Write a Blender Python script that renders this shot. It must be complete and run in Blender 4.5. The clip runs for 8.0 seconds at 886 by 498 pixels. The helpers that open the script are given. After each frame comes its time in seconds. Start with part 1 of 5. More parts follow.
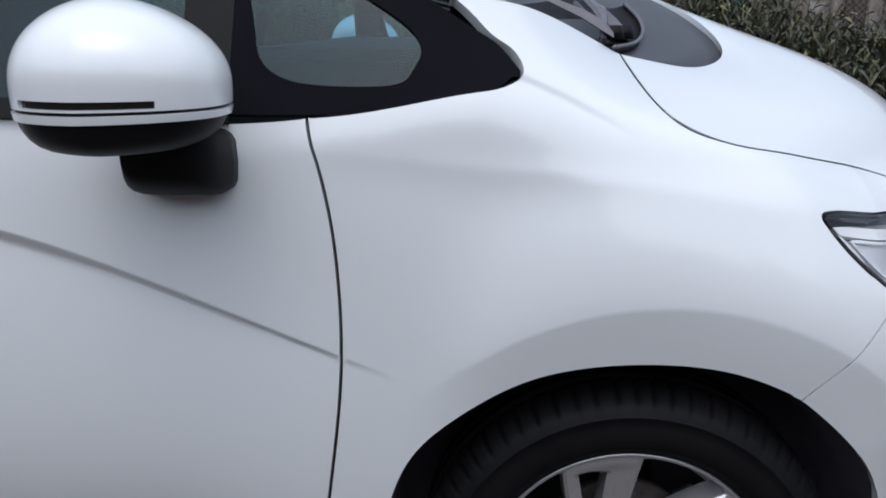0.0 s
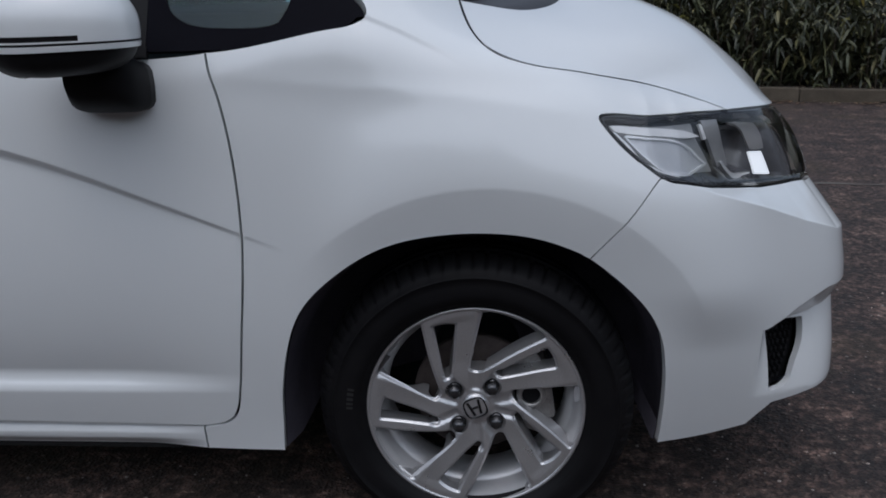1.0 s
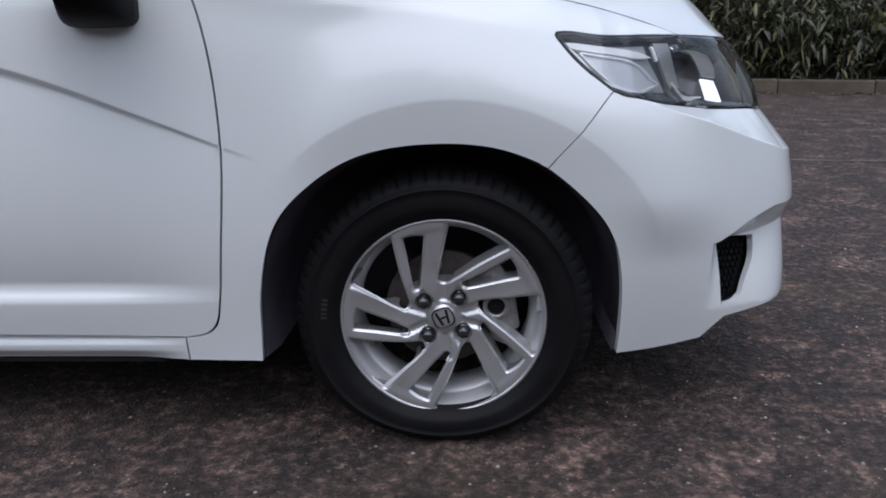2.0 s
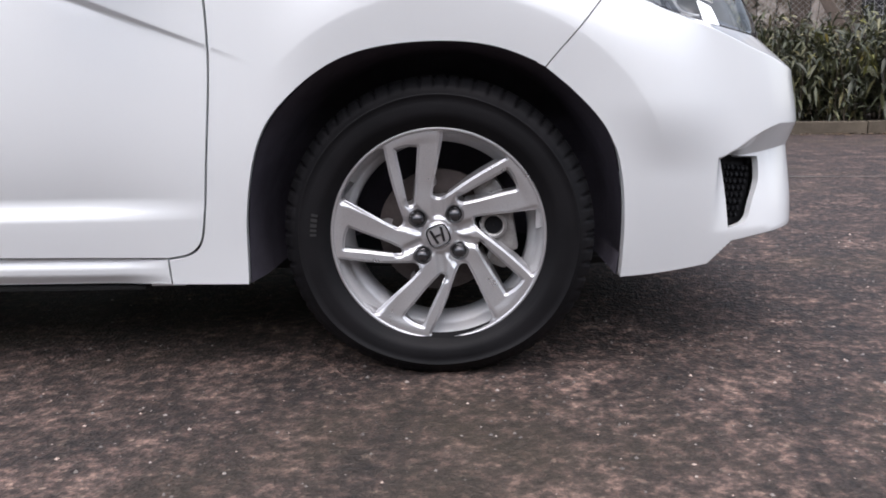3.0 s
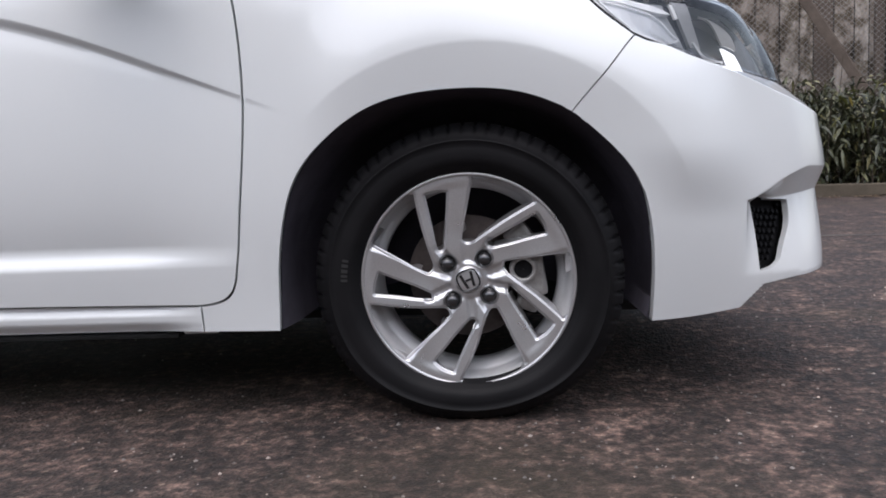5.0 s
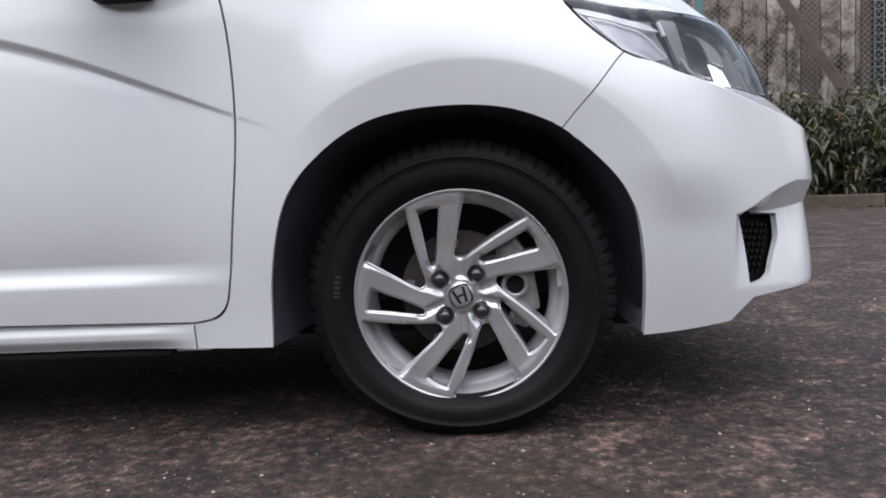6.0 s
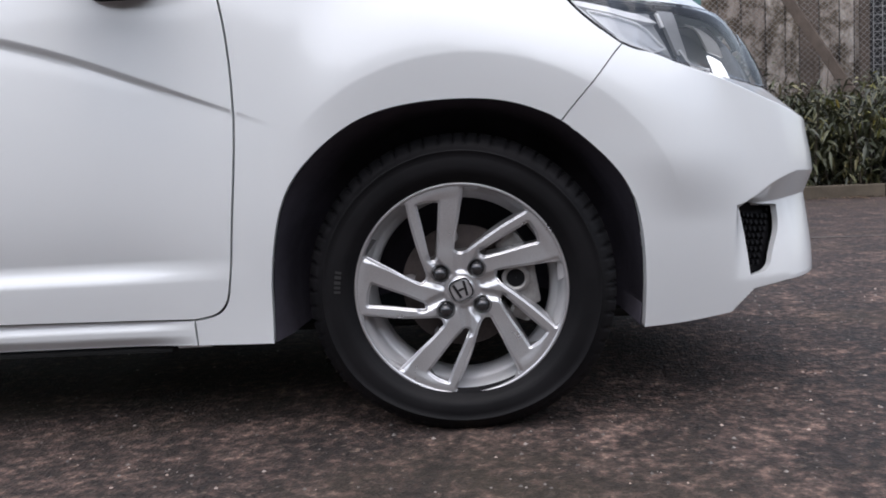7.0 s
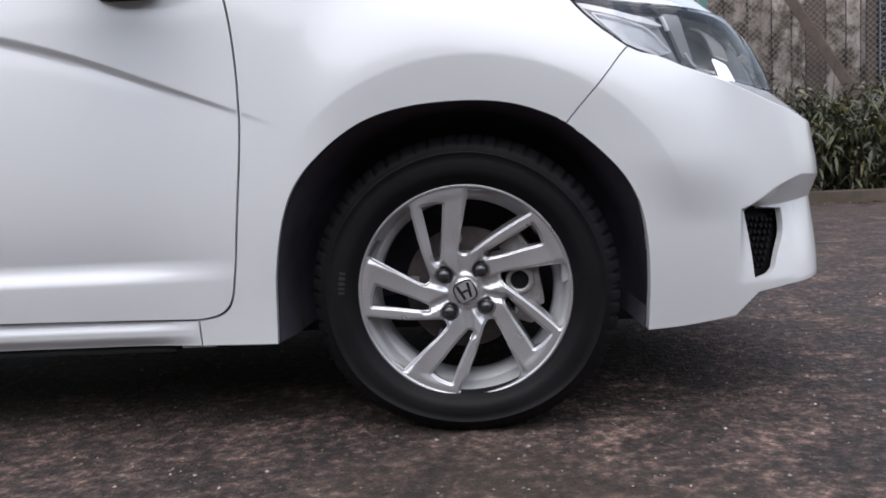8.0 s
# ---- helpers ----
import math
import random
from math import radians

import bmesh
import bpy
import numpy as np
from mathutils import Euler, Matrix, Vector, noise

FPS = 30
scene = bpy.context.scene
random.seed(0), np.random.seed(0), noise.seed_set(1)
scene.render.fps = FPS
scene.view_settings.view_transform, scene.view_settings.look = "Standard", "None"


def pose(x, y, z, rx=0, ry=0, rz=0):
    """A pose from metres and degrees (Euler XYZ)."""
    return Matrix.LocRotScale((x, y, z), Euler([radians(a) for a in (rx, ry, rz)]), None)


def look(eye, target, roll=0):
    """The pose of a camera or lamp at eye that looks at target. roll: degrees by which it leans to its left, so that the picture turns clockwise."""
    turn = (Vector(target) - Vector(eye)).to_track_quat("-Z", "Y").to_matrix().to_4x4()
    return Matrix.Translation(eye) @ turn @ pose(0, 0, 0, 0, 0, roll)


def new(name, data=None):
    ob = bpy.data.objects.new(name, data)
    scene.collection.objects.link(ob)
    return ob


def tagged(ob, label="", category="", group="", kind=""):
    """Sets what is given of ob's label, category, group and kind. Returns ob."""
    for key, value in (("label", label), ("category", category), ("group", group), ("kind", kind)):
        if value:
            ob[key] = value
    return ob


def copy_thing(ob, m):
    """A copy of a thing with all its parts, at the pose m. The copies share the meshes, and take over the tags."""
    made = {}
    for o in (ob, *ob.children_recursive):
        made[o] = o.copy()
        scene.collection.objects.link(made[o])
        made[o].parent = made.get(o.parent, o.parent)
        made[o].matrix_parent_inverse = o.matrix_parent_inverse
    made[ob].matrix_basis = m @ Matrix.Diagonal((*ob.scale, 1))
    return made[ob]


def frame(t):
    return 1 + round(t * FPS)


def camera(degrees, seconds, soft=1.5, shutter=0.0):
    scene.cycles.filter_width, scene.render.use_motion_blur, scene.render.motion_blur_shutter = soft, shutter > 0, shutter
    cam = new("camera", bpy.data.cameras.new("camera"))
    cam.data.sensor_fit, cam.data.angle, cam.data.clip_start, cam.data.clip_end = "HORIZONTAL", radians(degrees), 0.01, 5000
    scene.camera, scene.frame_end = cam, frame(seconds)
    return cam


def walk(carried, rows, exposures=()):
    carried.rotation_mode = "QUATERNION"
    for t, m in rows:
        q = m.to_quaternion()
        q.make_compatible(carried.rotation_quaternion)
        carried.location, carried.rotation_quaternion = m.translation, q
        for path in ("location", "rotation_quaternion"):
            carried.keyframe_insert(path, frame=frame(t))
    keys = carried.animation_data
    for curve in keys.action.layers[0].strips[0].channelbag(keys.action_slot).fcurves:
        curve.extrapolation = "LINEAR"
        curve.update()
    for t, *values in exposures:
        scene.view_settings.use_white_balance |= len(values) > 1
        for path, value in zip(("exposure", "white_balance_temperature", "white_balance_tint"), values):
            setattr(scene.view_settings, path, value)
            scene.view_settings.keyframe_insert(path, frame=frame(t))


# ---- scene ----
cam = camera(56.8, 8.0, soft=1.8)
PATH = [
    (0, (-0.242, -1.12, 1.133), (-0.327, 0.806, 0.599), 0.6),
    (0.3, (-0.16, -1.224, 1.138), (-0.164, 0.69, 0.558), 1.2),
    (0.5, (-0.077, -1.307, 1.115), (-0.123, 0.604, 0.527), 0.7),
    (1, (0.035, -1.502, 1.095), (-0.085, 0.406, 0.507), -1.2),
    (1.5, (0.044, -1.628, 1.029), (0.028, 0.277, 0.421), -1.3),
    (2, (0.084, -1.648, 0.938), (-0.011, 0.267, 0.369), -1.2),
    (2.2, (0.069, -1.641, 0.912), (-0.003, 0.264, 0.307), -0.3),
    (3.3, (0.085, -1.666, 0.542), (-0.004, 0.308, 0.232), -1.7),
    (3.5, (0.083, -1.671, 0.542), (-0.022, 0.306, 0.259), -0.6),
    (4, (0.083, -1.676, 0.541), (-0.046, 0.309, 0.326), -1.4),
    (4.5, (0.076, -1.672, 0.541), (-0.08, 0.309, 0.314), -2.2),
    (6, (0.075, -1.68, 0.551), (-0.052, 0.307, 0.364), -2.6),
    (6.5, (0.076, -1.685, 0.551), (-0.062, 0.299, 0.335), -2.8),
    (7, (0.075, -1.678, 0.55), (-0.053, 0.308, 0.35), -3.2),
    (7.5, (0.074, -1.684, 0.546), (-0.06, 0.302, 0.348), -3.0),
    (8, (0.076, -1.68, 0.547), (-0.063, 0.306, 0.355), -2.9),
]
EXPOSURES = [(0, 0.08, 5900, 11), (0.5, -0.4, 5800, 11), (1.0, -0.55, 5850, 11), (1.5, -0.15, 5800, 12), (2.2, 0.14, 5850, 13), (3.3, 1.02, 6400, 16), (3.6, 0.92, 6400, 16), (4.2, 0.57, 6300, 15), (8, 0.51, 6200, 14)]
walk(cam, [(t, look(eye, target, roll)) for t, eye, target, roll in PATH], EXPOSURES)

# ---- sky and sun: a bright overcast day ----
SUN_DIR = Vector((-0.05, -0.46, 1.0)).normalized()
world = bpy.data.worlds.new("sky")
scene.world = world
world.use_nodes = True
wn = world.node_tree
sky = wn.nodes.new("ShaderNodeTexSky")
sky.sky_type, sky.sun_disc = "NISHITA", False
sky.sun_elevation = math.asin(SUN_DIR.z)
sky.sun_rotation = math.atan2(SUN_DIR.x, SUN_DIR.y)
sky.air_density, sky.dust_density, sky.ozone_density = 1.5, 3.0, 1.0
hsv = wn.nodes.new("ShaderNodeHueSaturation")
hsv.inputs["Saturation"].default_value = 0.55
wn.links.new(sky.outputs[0], hsv.inputs["Color"])
bg = wn.nodes["Background"]
wn.links.new(hsv.outputs[0], bg.inputs["Color"])
bg.inputs["Strength"].default_value = 0.15
sun_lamp = bpy.data.lights.new("sun", "SUN")
sun_lamp.energy, sun_lamp.angle, sun_lamp.color = 1.5, radians(120), (1.0, 0.97, 0.93)
sun = new("sun", sun_lamp)
sun.matrix_world = look((0, 0, 30), Vector((0, 0, 30)) - SUN_DIR)


# ---- materials ----
def mat(name, color, rough=0.5, metal=0.0, coat=0.0, spec=0.5):
    m = bpy.data.materials.new(name)
    m.use_nodes = True
    b = m.node_tree.nodes["Principled BSDF"]
    b.inputs["Base Color"].default_value = (*color, 1)
    b.inputs["Roughness"].default_value = rough
    b.inputs["Metallic"].default_value = metal
    b.inputs["Coat Weight"].default_value = coat
    b.inputs["Coat Roughness"].default_value = 0.04
    b.inputs["Specular IOR Level"].default_value = spec
    return m


def node(m, kind, **values):
    n = m.node_tree.nodes.new(kind)
    for key, value in values.items():
        n.inputs[key].default_value = value
    return n


def link(m, a, b):
    m.node_tree.links.new(a, b)


def place(m, scale=1.0):
    """World-size coordinates, shifted for each object."""
    co = m.node_tree.nodes.new("ShaderNodeTexCoord")
    mp = m.node_tree.nodes.new("ShaderNodeMapping")
    mp.inputs["Scale"].default_value = (scale, scale, scale)
    link(m, co.outputs["Object"], mp.inputs["Vector"])
    return mp.outputs[0]


def noise_of(m, scale, detail=4.0, rough=0.6):
    n = node(m, "ShaderNodeTexNoise", Scale=scale, Detail=detail, Roughness=rough)
    link(m, place(m), n.inputs["Vector"])
    return n.outputs[0]


def ramp(m, fac, stops):
    r = m.node_tree.nodes.new("ShaderNodeValToRGB")
    el = r.color_ramp.elements
    while len(el) < len(stops):
        el.new(0.5)
    for e, (p, c) in zip(el, stops):
        e.position, e.color = p, (*c, 1)
    link(m, fac, r.inputs[0])
    return r.outputs[0]


def mixed(m, fac, a, b, blend="MIX"):
    n = m.node_tree.nodes.new("ShaderNodeMix")
    n.data_type, n.blend_type = "RGBA", blend
    for sock, v in ((n.inputs[0], fac), (n.inputs[6], a), (n.inputs[7], b)):
        if isinstance(v, (int, float)):
            sock.default_value = v
        elif isinstance(v, tuple):
            sock.default_value = (*v, 1)
        else:
            link(m, v, sock)
    return n.outputs[2]


def bump(m, height, strength, distance=0.01):
    n = node(m, "ShaderNodeBump", Strength=strength, Distance=distance)
    link(m, height, n.inputs["Height"])
    link(m, n.outputs[0], m.node_tree.nodes["Principled BSDF"].inputs["Normal"])


def colour(m, sock):
    link(m, sock, m.node_tree.nodes["Principled BSDF"].inputs["Base Color"])


def roughness(m, sock):
    link(m, sock, m.node_tree.nodes["Principled BSDF"].inputs["Roughness"])


def grained(name, dark, light, scale, rough=0.6, fine=60.0, bumps=0.3, dist=0.003, metal=0.0, spec=0.5):
    """Two scales of tone and a fine relief."""
    m = mat(name, light, rough, metal, 0.0, spec)
    a, b = noise_of(m, scale), noise_of(m, fine, 6.0, 0.7)
    base = ramp(m, a, [(0.3, dark), (0.7, light)])
    colour(m, mixed(m, 0.35, base, ramp(m, b, [(0.3, dark), (0.7, light)])))
    if bumps:
        bump(m, b, bumps, dist)
    return m


def paint_material():
    m = mat("white_paint", (0.80, 0.82, 0.82), 0.32, 0.0, 1.0)
    n = noise_of(m, 3.0, 3.0)
    colour(m, ramp(m, n, [(0.3, (0.745, 0.770, 0.778)), (0.7, (0.77, 0.793, 0.798))]))
    m.node_tree.nodes["Principled BSDF"].inputs["Coat Roughness"].default_value = 0.09
    return m


def glass_material(name, tint, ior=1.5, sheen=(1.0, 1.0, 1.0)):
    m = bpy.data.materials.new(name)
    m.use_nodes = True
    t = m.node_tree
    t.nodes.clear()
    out, mix = t.nodes.new("ShaderNodeOutputMaterial"), t.nodes.new("ShaderNodeMixShader")
    tr, gl, fr = t.nodes.new("ShaderNodeBsdfTransparent"), t.nodes.new("ShaderNodeBsdfGlossy"), t.nodes.new("ShaderNodeFresnel")
    tr.inputs[0].default_value = (*tint, 1)
    gl.inputs["Roughness"].default_value = 0.01
    gl.inputs["Color"].default_value = (*sheen, 1)
    fr.inputs["IOR"].default_value = ior
    for a, b in ((fr.outputs[0], mix.inputs[0]), (tr.outputs[0], mix.inputs[1]), (gl.outputs[0], mix.inputs[2]), (mix.outputs[0], out.inputs[0])):
        t.links.new(a, b)
    return m


def asphalt_material():
    m = mat("asphalt", (0.05, 0.047, 0.045), 0.85)
    big, mid, small, fine = noise_of(m, 0.8, 5), noise_of(m, 5.0, 10, 0.74), noise_of(m, 34.0, 6, 0.7), noise_of(m, 150.0, 3, 0.6)
    vor = node(m, "ShaderNodeTexVoronoi", Scale=120.0)
    link(m, place(m), vor.inputs["Vector"])
    stone = ramp(m, vor.outputs["Color"], [(0.10, (0.0085, 0.0065, 0.006)), (0.50, (0.027, 0.020, 0.0175)), (0.80, (0.066, 0.050, 0.040)), (0.97, (0.21, 0.175, 0.14))])
    wear = ramp(m, mid, [(0.38, (0.0155, 0.0112, 0.0112)), (0.46, (0.031, 0.0207, 0.0188)), (0.53, (0.065, 0.0440, 0.0390)), (0.63, (0.172, 0.121, 0.104))])
    grain = ramp(m, small, [(0.36, (0.14, 0.13, 0.13)), (0.50, (0.82, 0.80, 0.77)), (0.62, (2.7, 2.45, 2.25))])
    c = mixed(m, 0.38, wear, stone)
    c = mixed(m, 0.85, c, mixed(m, 1.0, c, grain, "MULTIPLY"))
    moss = ramp(m, big, [(0.52, (0, 0, 0)), (0.68, (0.45, 0.45, 0.45))])
    c = mixed(m, moss, c, (0.052, 0.038, 0.019))
    colour(m, c)
    h = mixed(m, 0.5, vor.outputs["Distance"], mixed(m, 0.5, fine, small))
    bump(m, h, 0.9, 0.010)
    roughness(m, ramp(m, mid, [(0.3, (0.62, 0.62, 0.62)), (0.7, (0.92, 0.92, 0.92))]))
    return m


def leaf_material(name, dark, mid, light):
    m = mat(name, mid, 0.42)
    geo = m.node_tree.nodes.new("ShaderNodeNewGeometry")
    c = ramp(m, geo.outputs["Random Per Island"], [(0.0, dark), (0.55, mid), (0.85, light), (1.0, (light[0] * 1.6, light[1] * 1.35, light[2] * 1.2))])
    colour(m, mixed(m, 0.25, c, ramp(m, noise_of(m, 30.0), [(0.3, dark), (0.7, light)])))
    return m


def rim_material():
    m = mat("alloy_silver", (0.56, 0.56, 0.57), 0.32, 0.75, 0.4)
    n = noise_of(m, 400.0, 2)
    colour(m, ramp(m, n, [(0.3, (0.54, 0.54, 0.55)), (0.7, (0.62, 0.62, 0.63))]))
    roughness(m, ramp(m, noise_of(m, 12.0), [(0.3, (0.26, 0.26, 0.26)), (0.7, (0.38, 0.38, 0.38))]))
    return m


def tyre_material():
    m = mat("tyre_rubber", (0.009, 0.009, 0.009), 0.55, 0.0, 0.0, 0.16)
    n = noise_of(m, 9.0, 6)
    colour(m, ramp(m, n, [(0.35, (0.005, 0.005, 0.0058)), (0.7, (0.0095, 0.009, 0.0102))]))
    bump(m, noise_of(m, 300.0, 3), 0.15, 0.002)
    return m


PAINT = paint_material()
BLACK_GLOSS = grained("gloss_black", (0.008, 0.008, 0.009), (0.014, 0.014, 0.016), 5.0, 0.12, 80, 0)
BLACK_PLASTIC = grained("black_plastic", (0.005, 0.005, 0.006), (0.010, 0.010, 0.011), 8.0, 0.5, 500, 0.12, 0.001, 0.0, 0.14)
FRAME_BLACK = grained("window_frame_black", (0.004, 0.004, 0.006), (0.008, 0.008, 0.012), 6.0, 0.4, 300, 0.02, 0.001, 0.0, 0.02)
GREY_PLASTIC = grained("grey_plastic", (0.032, 0.033, 0.038), (0.055, 0.057, 0.063), 6.0, 0.42, 400, 0.1, 0.001)
# felt colour raised above black to stand in for veiling glare in the arches
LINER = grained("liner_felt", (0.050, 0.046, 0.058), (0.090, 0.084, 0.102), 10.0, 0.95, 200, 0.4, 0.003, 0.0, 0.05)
INNER = grained("underseal_blackout", (0.006, 0.006, 0.006), (0.012, 0.012, 0.012), 6.0, 0.9, 90, 0)
RUBBER = tyre_material()
ALLOY = rim_material()
STEEL = grained("brake_steel", (0.22, 0.21, 0.20), (0.48, 0.47, 0.46), 30.0, 0.45, 200, 0.1, 0.001, 0.9)
RUST = grained("cast_iron", (0.034, 0.026, 0.024), (0.095, 0.076, 0.070), 40.0, 0.75, 200, 0.3, 0.002, 0.3)
NUT = mat("dark_chrome", (0.10, 0.10, 0.105), 0.25, 0.85)
FIN = grained("lamp_fin", (0.40, 0.405, 0.415), (0.50, 0.505, 0.515), 12.0, 0.35, 80, 0, 0.001, 0.3)
SHROUD = grained("lamp_shroud", (0.38, 0.37, 0.365), (0.52, 0.51, 0.50), 12.0, 0.45, 80, 0, 0.001, 0.2)
BARREL = grained("barrel_silver", (0.68, 0.68, 0.69), (0.78, 0.78, 0.79), 14.0, 0.32, 90, 0, 0.001, 0.45)
CHROME = mat("chrome", (0.72, 0.72, 0.73), 0.12, 1.0)
SILVER = grained("lamp_reflector", (0.66, 0.67, 0.69), (0.76, 0.77, 0.79), 10.0, 0.45, 80, 0, 0.001, 0.4)
GUIDE = mat("light_guide", (0.88, 0.89, 0.90), 0.18, 0.2)
LAMP_DARK = grained("lamp_bezel", (0.085, 0.086, 0.095), (0.14, 0.142, 0.155), 9.0, 0.25, 90, 0)
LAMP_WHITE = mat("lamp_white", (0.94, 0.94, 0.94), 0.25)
# assumed lit: emission added because the block stays grey in its recess
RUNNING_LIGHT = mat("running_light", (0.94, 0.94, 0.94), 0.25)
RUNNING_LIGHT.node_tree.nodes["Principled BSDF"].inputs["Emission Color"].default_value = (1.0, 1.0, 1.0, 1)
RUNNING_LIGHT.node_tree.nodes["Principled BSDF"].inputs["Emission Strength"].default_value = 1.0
WIPER_GREY = grained("wiper_grey", (0.085, 0.082, 0.095), (0.16, 0.155, 0.175), 22.0, 0.38, 200, 0.05, 0.001)
GLASS = glass_material("window_glass", (0.45, 0.66, 0.74), 1.42, (0.80, 0.95, 1.0))
CLEAR = glass_material("clear_lens", (0.93, 0.94, 0.95), 1.5)
CABIN = grained("cabin_trim", (0.012, 0.012, 0.013), (0.03, 0.03, 0.032), 5.0, 0.7, 60, 0)
ASPHALT = asphalt_material()
KERB = grained("kerb_concrete", (0.045, 0.035, 0.024), (0.125, 0.102, 0.074), 4.0, 0.9, 60, 0.6, 0.006)
SOIL = grained("leaf_mould", (0.018, 0.012, 0.009), (0.055, 0.038, 0.028), 6.0, 0.95, 45, 0.9, 0.02)
LEAVES = leaf_material("hedge_leaf", (0.008, 0.011, 0.007), (0.032, 0.040, 0.018), (0.115, 0.118, 0.055))
YOUNG = leaf_material("young_leaf", (0.06, 0.07, 0.018), (0.15, 0.15, 0.035), (0.26, 0.24, 0.07))
DEAD_LEAF = leaf_material("dead_leaf", (0.03, 0.018, 0.012), (0.10, 0.06, 0.035), (0.22, 0.15, 0.09))
BARK = grained("stem_bark", (0.025, 0.018, 0.012), (0.085, 0.066, 0.045), 12.0, 0.9, 60, 0.5)
def board_material():
    """Grey boards with long stains, moss and dark knots."""
    m = mat("weathered_board", (0.35, 0.32, 0.30), 0.85)
    tc, mp = m.node_tree.nodes.new("ShaderNodeTexCoord"), m.node_tree.nodes.new("ShaderNodeMapping")
    mp.inputs["Scale"].default_value = (1.0, 1.0, 0.22)
    link(m, tc.outputs["Object"], mp.inputs["Vector"])
    streak = node(m, "ShaderNodeTexNoise", Scale=9.0, Detail=8.0, Roughness=0.7)
    link(m, mp.outputs[0], streak.inputs["Vector"])
    base = ramp(m, streak.outputs[0], [(0.34, (0.11, 0.088, 0.07)), (0.46, (0.33, 0.29, 0.255)), (0.60, (0.56, 0.52, 0.48))])
    blot = ramp(m, noise_of(m, 4.5, 7, 0.68), [(0.44, (0.30, 0.27, 0.22)), (0.56, (1.0, 1.0, 1.0))])
    c = mixed(m, 1.0, base, blot, "MULTIPLY")
    info = m.node_tree.nodes.new("ShaderNodeObjectInfo")
    c = mixed(m, 1.0, c, ramp(m, info.outputs["Random"], [(0.0, (0.55, 0.50, 0.47)), (1.0, (1.15, 1.13, 1.12))]), "MULTIPLY")
    colour(m, c)
    bump(m, streak.outputs[0], 0.5, 0.006)
    return m


BOARD = board_material()
TIMBER = grained("dark_timber", (0.05, 0.036, 0.028), (0.13, 0.10, 0.08), 4.0, 0.85, 40, 0.5, 0.004)
WIRE = mat("galvanised_wire", (0.34, 0.34, 0.34), 0.5, 0.4)
DARK_VOID = grained("dark_backing", (0.012, 0.012, 0.014), (0.03, 0.03, 0.034), 3.0, 0.9, 30, 0.2)
TEAL = grained("teal_paint", (0.05, 0.13, 0.13), (0.10, 0.22, 0.21), 3.0, 0.6, 40, 0.2)

from mathutils import geometry

# ---- car body surface: s runs along the plan line, w up the section ----
MID = 0.785                                   # y of the car's centre line
HUB = 0.295                                   # height of the wheel centres


def natural(xs, ys):
    """Second derivatives of a natural cubic spline; ys may be an array of rows."""
    xs, ys = np.asarray(xs, float), np.asarray(ys, float)
    n = len(xs)
    a, b = np.eye(n), np.zeros(ys.shape)
    for i in range(1, n - 1):
        p, q = xs[i] - xs[i - 1], xs[i + 1] - xs[i]
        a[i, i - 1:i + 2] = p / 6, (p + q) / 3, q / 6
        b[i] = (ys[i + 1] - ys[i]) / q - (ys[i] - ys[i - 1]) / p
    return xs, ys, np.linalg.solve(a, b)


def spline(sp, x):
    xs, ys, m = sp
    x = np.clip(np.asarray(x, float), xs[0], xs[-1])
    i = np.clip(np.searchsorted(xs, x) - 1, 0, len(xs) - 2)
    h = xs[i + 1] - xs[i]
    a, b = (xs[i + 1] - x) / h, (x - xs[i]) / h
    ext = (...,) + (None,) * (ys.ndim - 1)
    a, b, h = a[ext], b[ext], h[ext]
    return a * ys[i] + b * ys[i + 1] + ((a ** 3 - a) * m[i] + (b ** 3 - b) * m[i + 1]) * h * h / 6


PLAN = np.array([(-3.19, .785), (-3.17, .40), (-3.10, .16), (-2.92, .03), (-2.5, -.03), (-1.9, -.058), (-1.2, -.07), (-.7, -.071),
                 (-.35, -.067), (0, -.056), (.22, -.042), (.40, -.005), (.52, .035), (.60, .074), (.69, .122), (.755, .17),
                 (.803, .24), (.838, .36), (.862, .55), (.87, .785)])
_len = np.concatenate([[0], np.cumsum(np.hypot(*np.diff(PLAN, axis=0).T))])
_len -= _len[9]
S_REAR, S_NOSE = _len[0], _len[-1]
PLAN_SPLINE = natural(_len, PLAN)
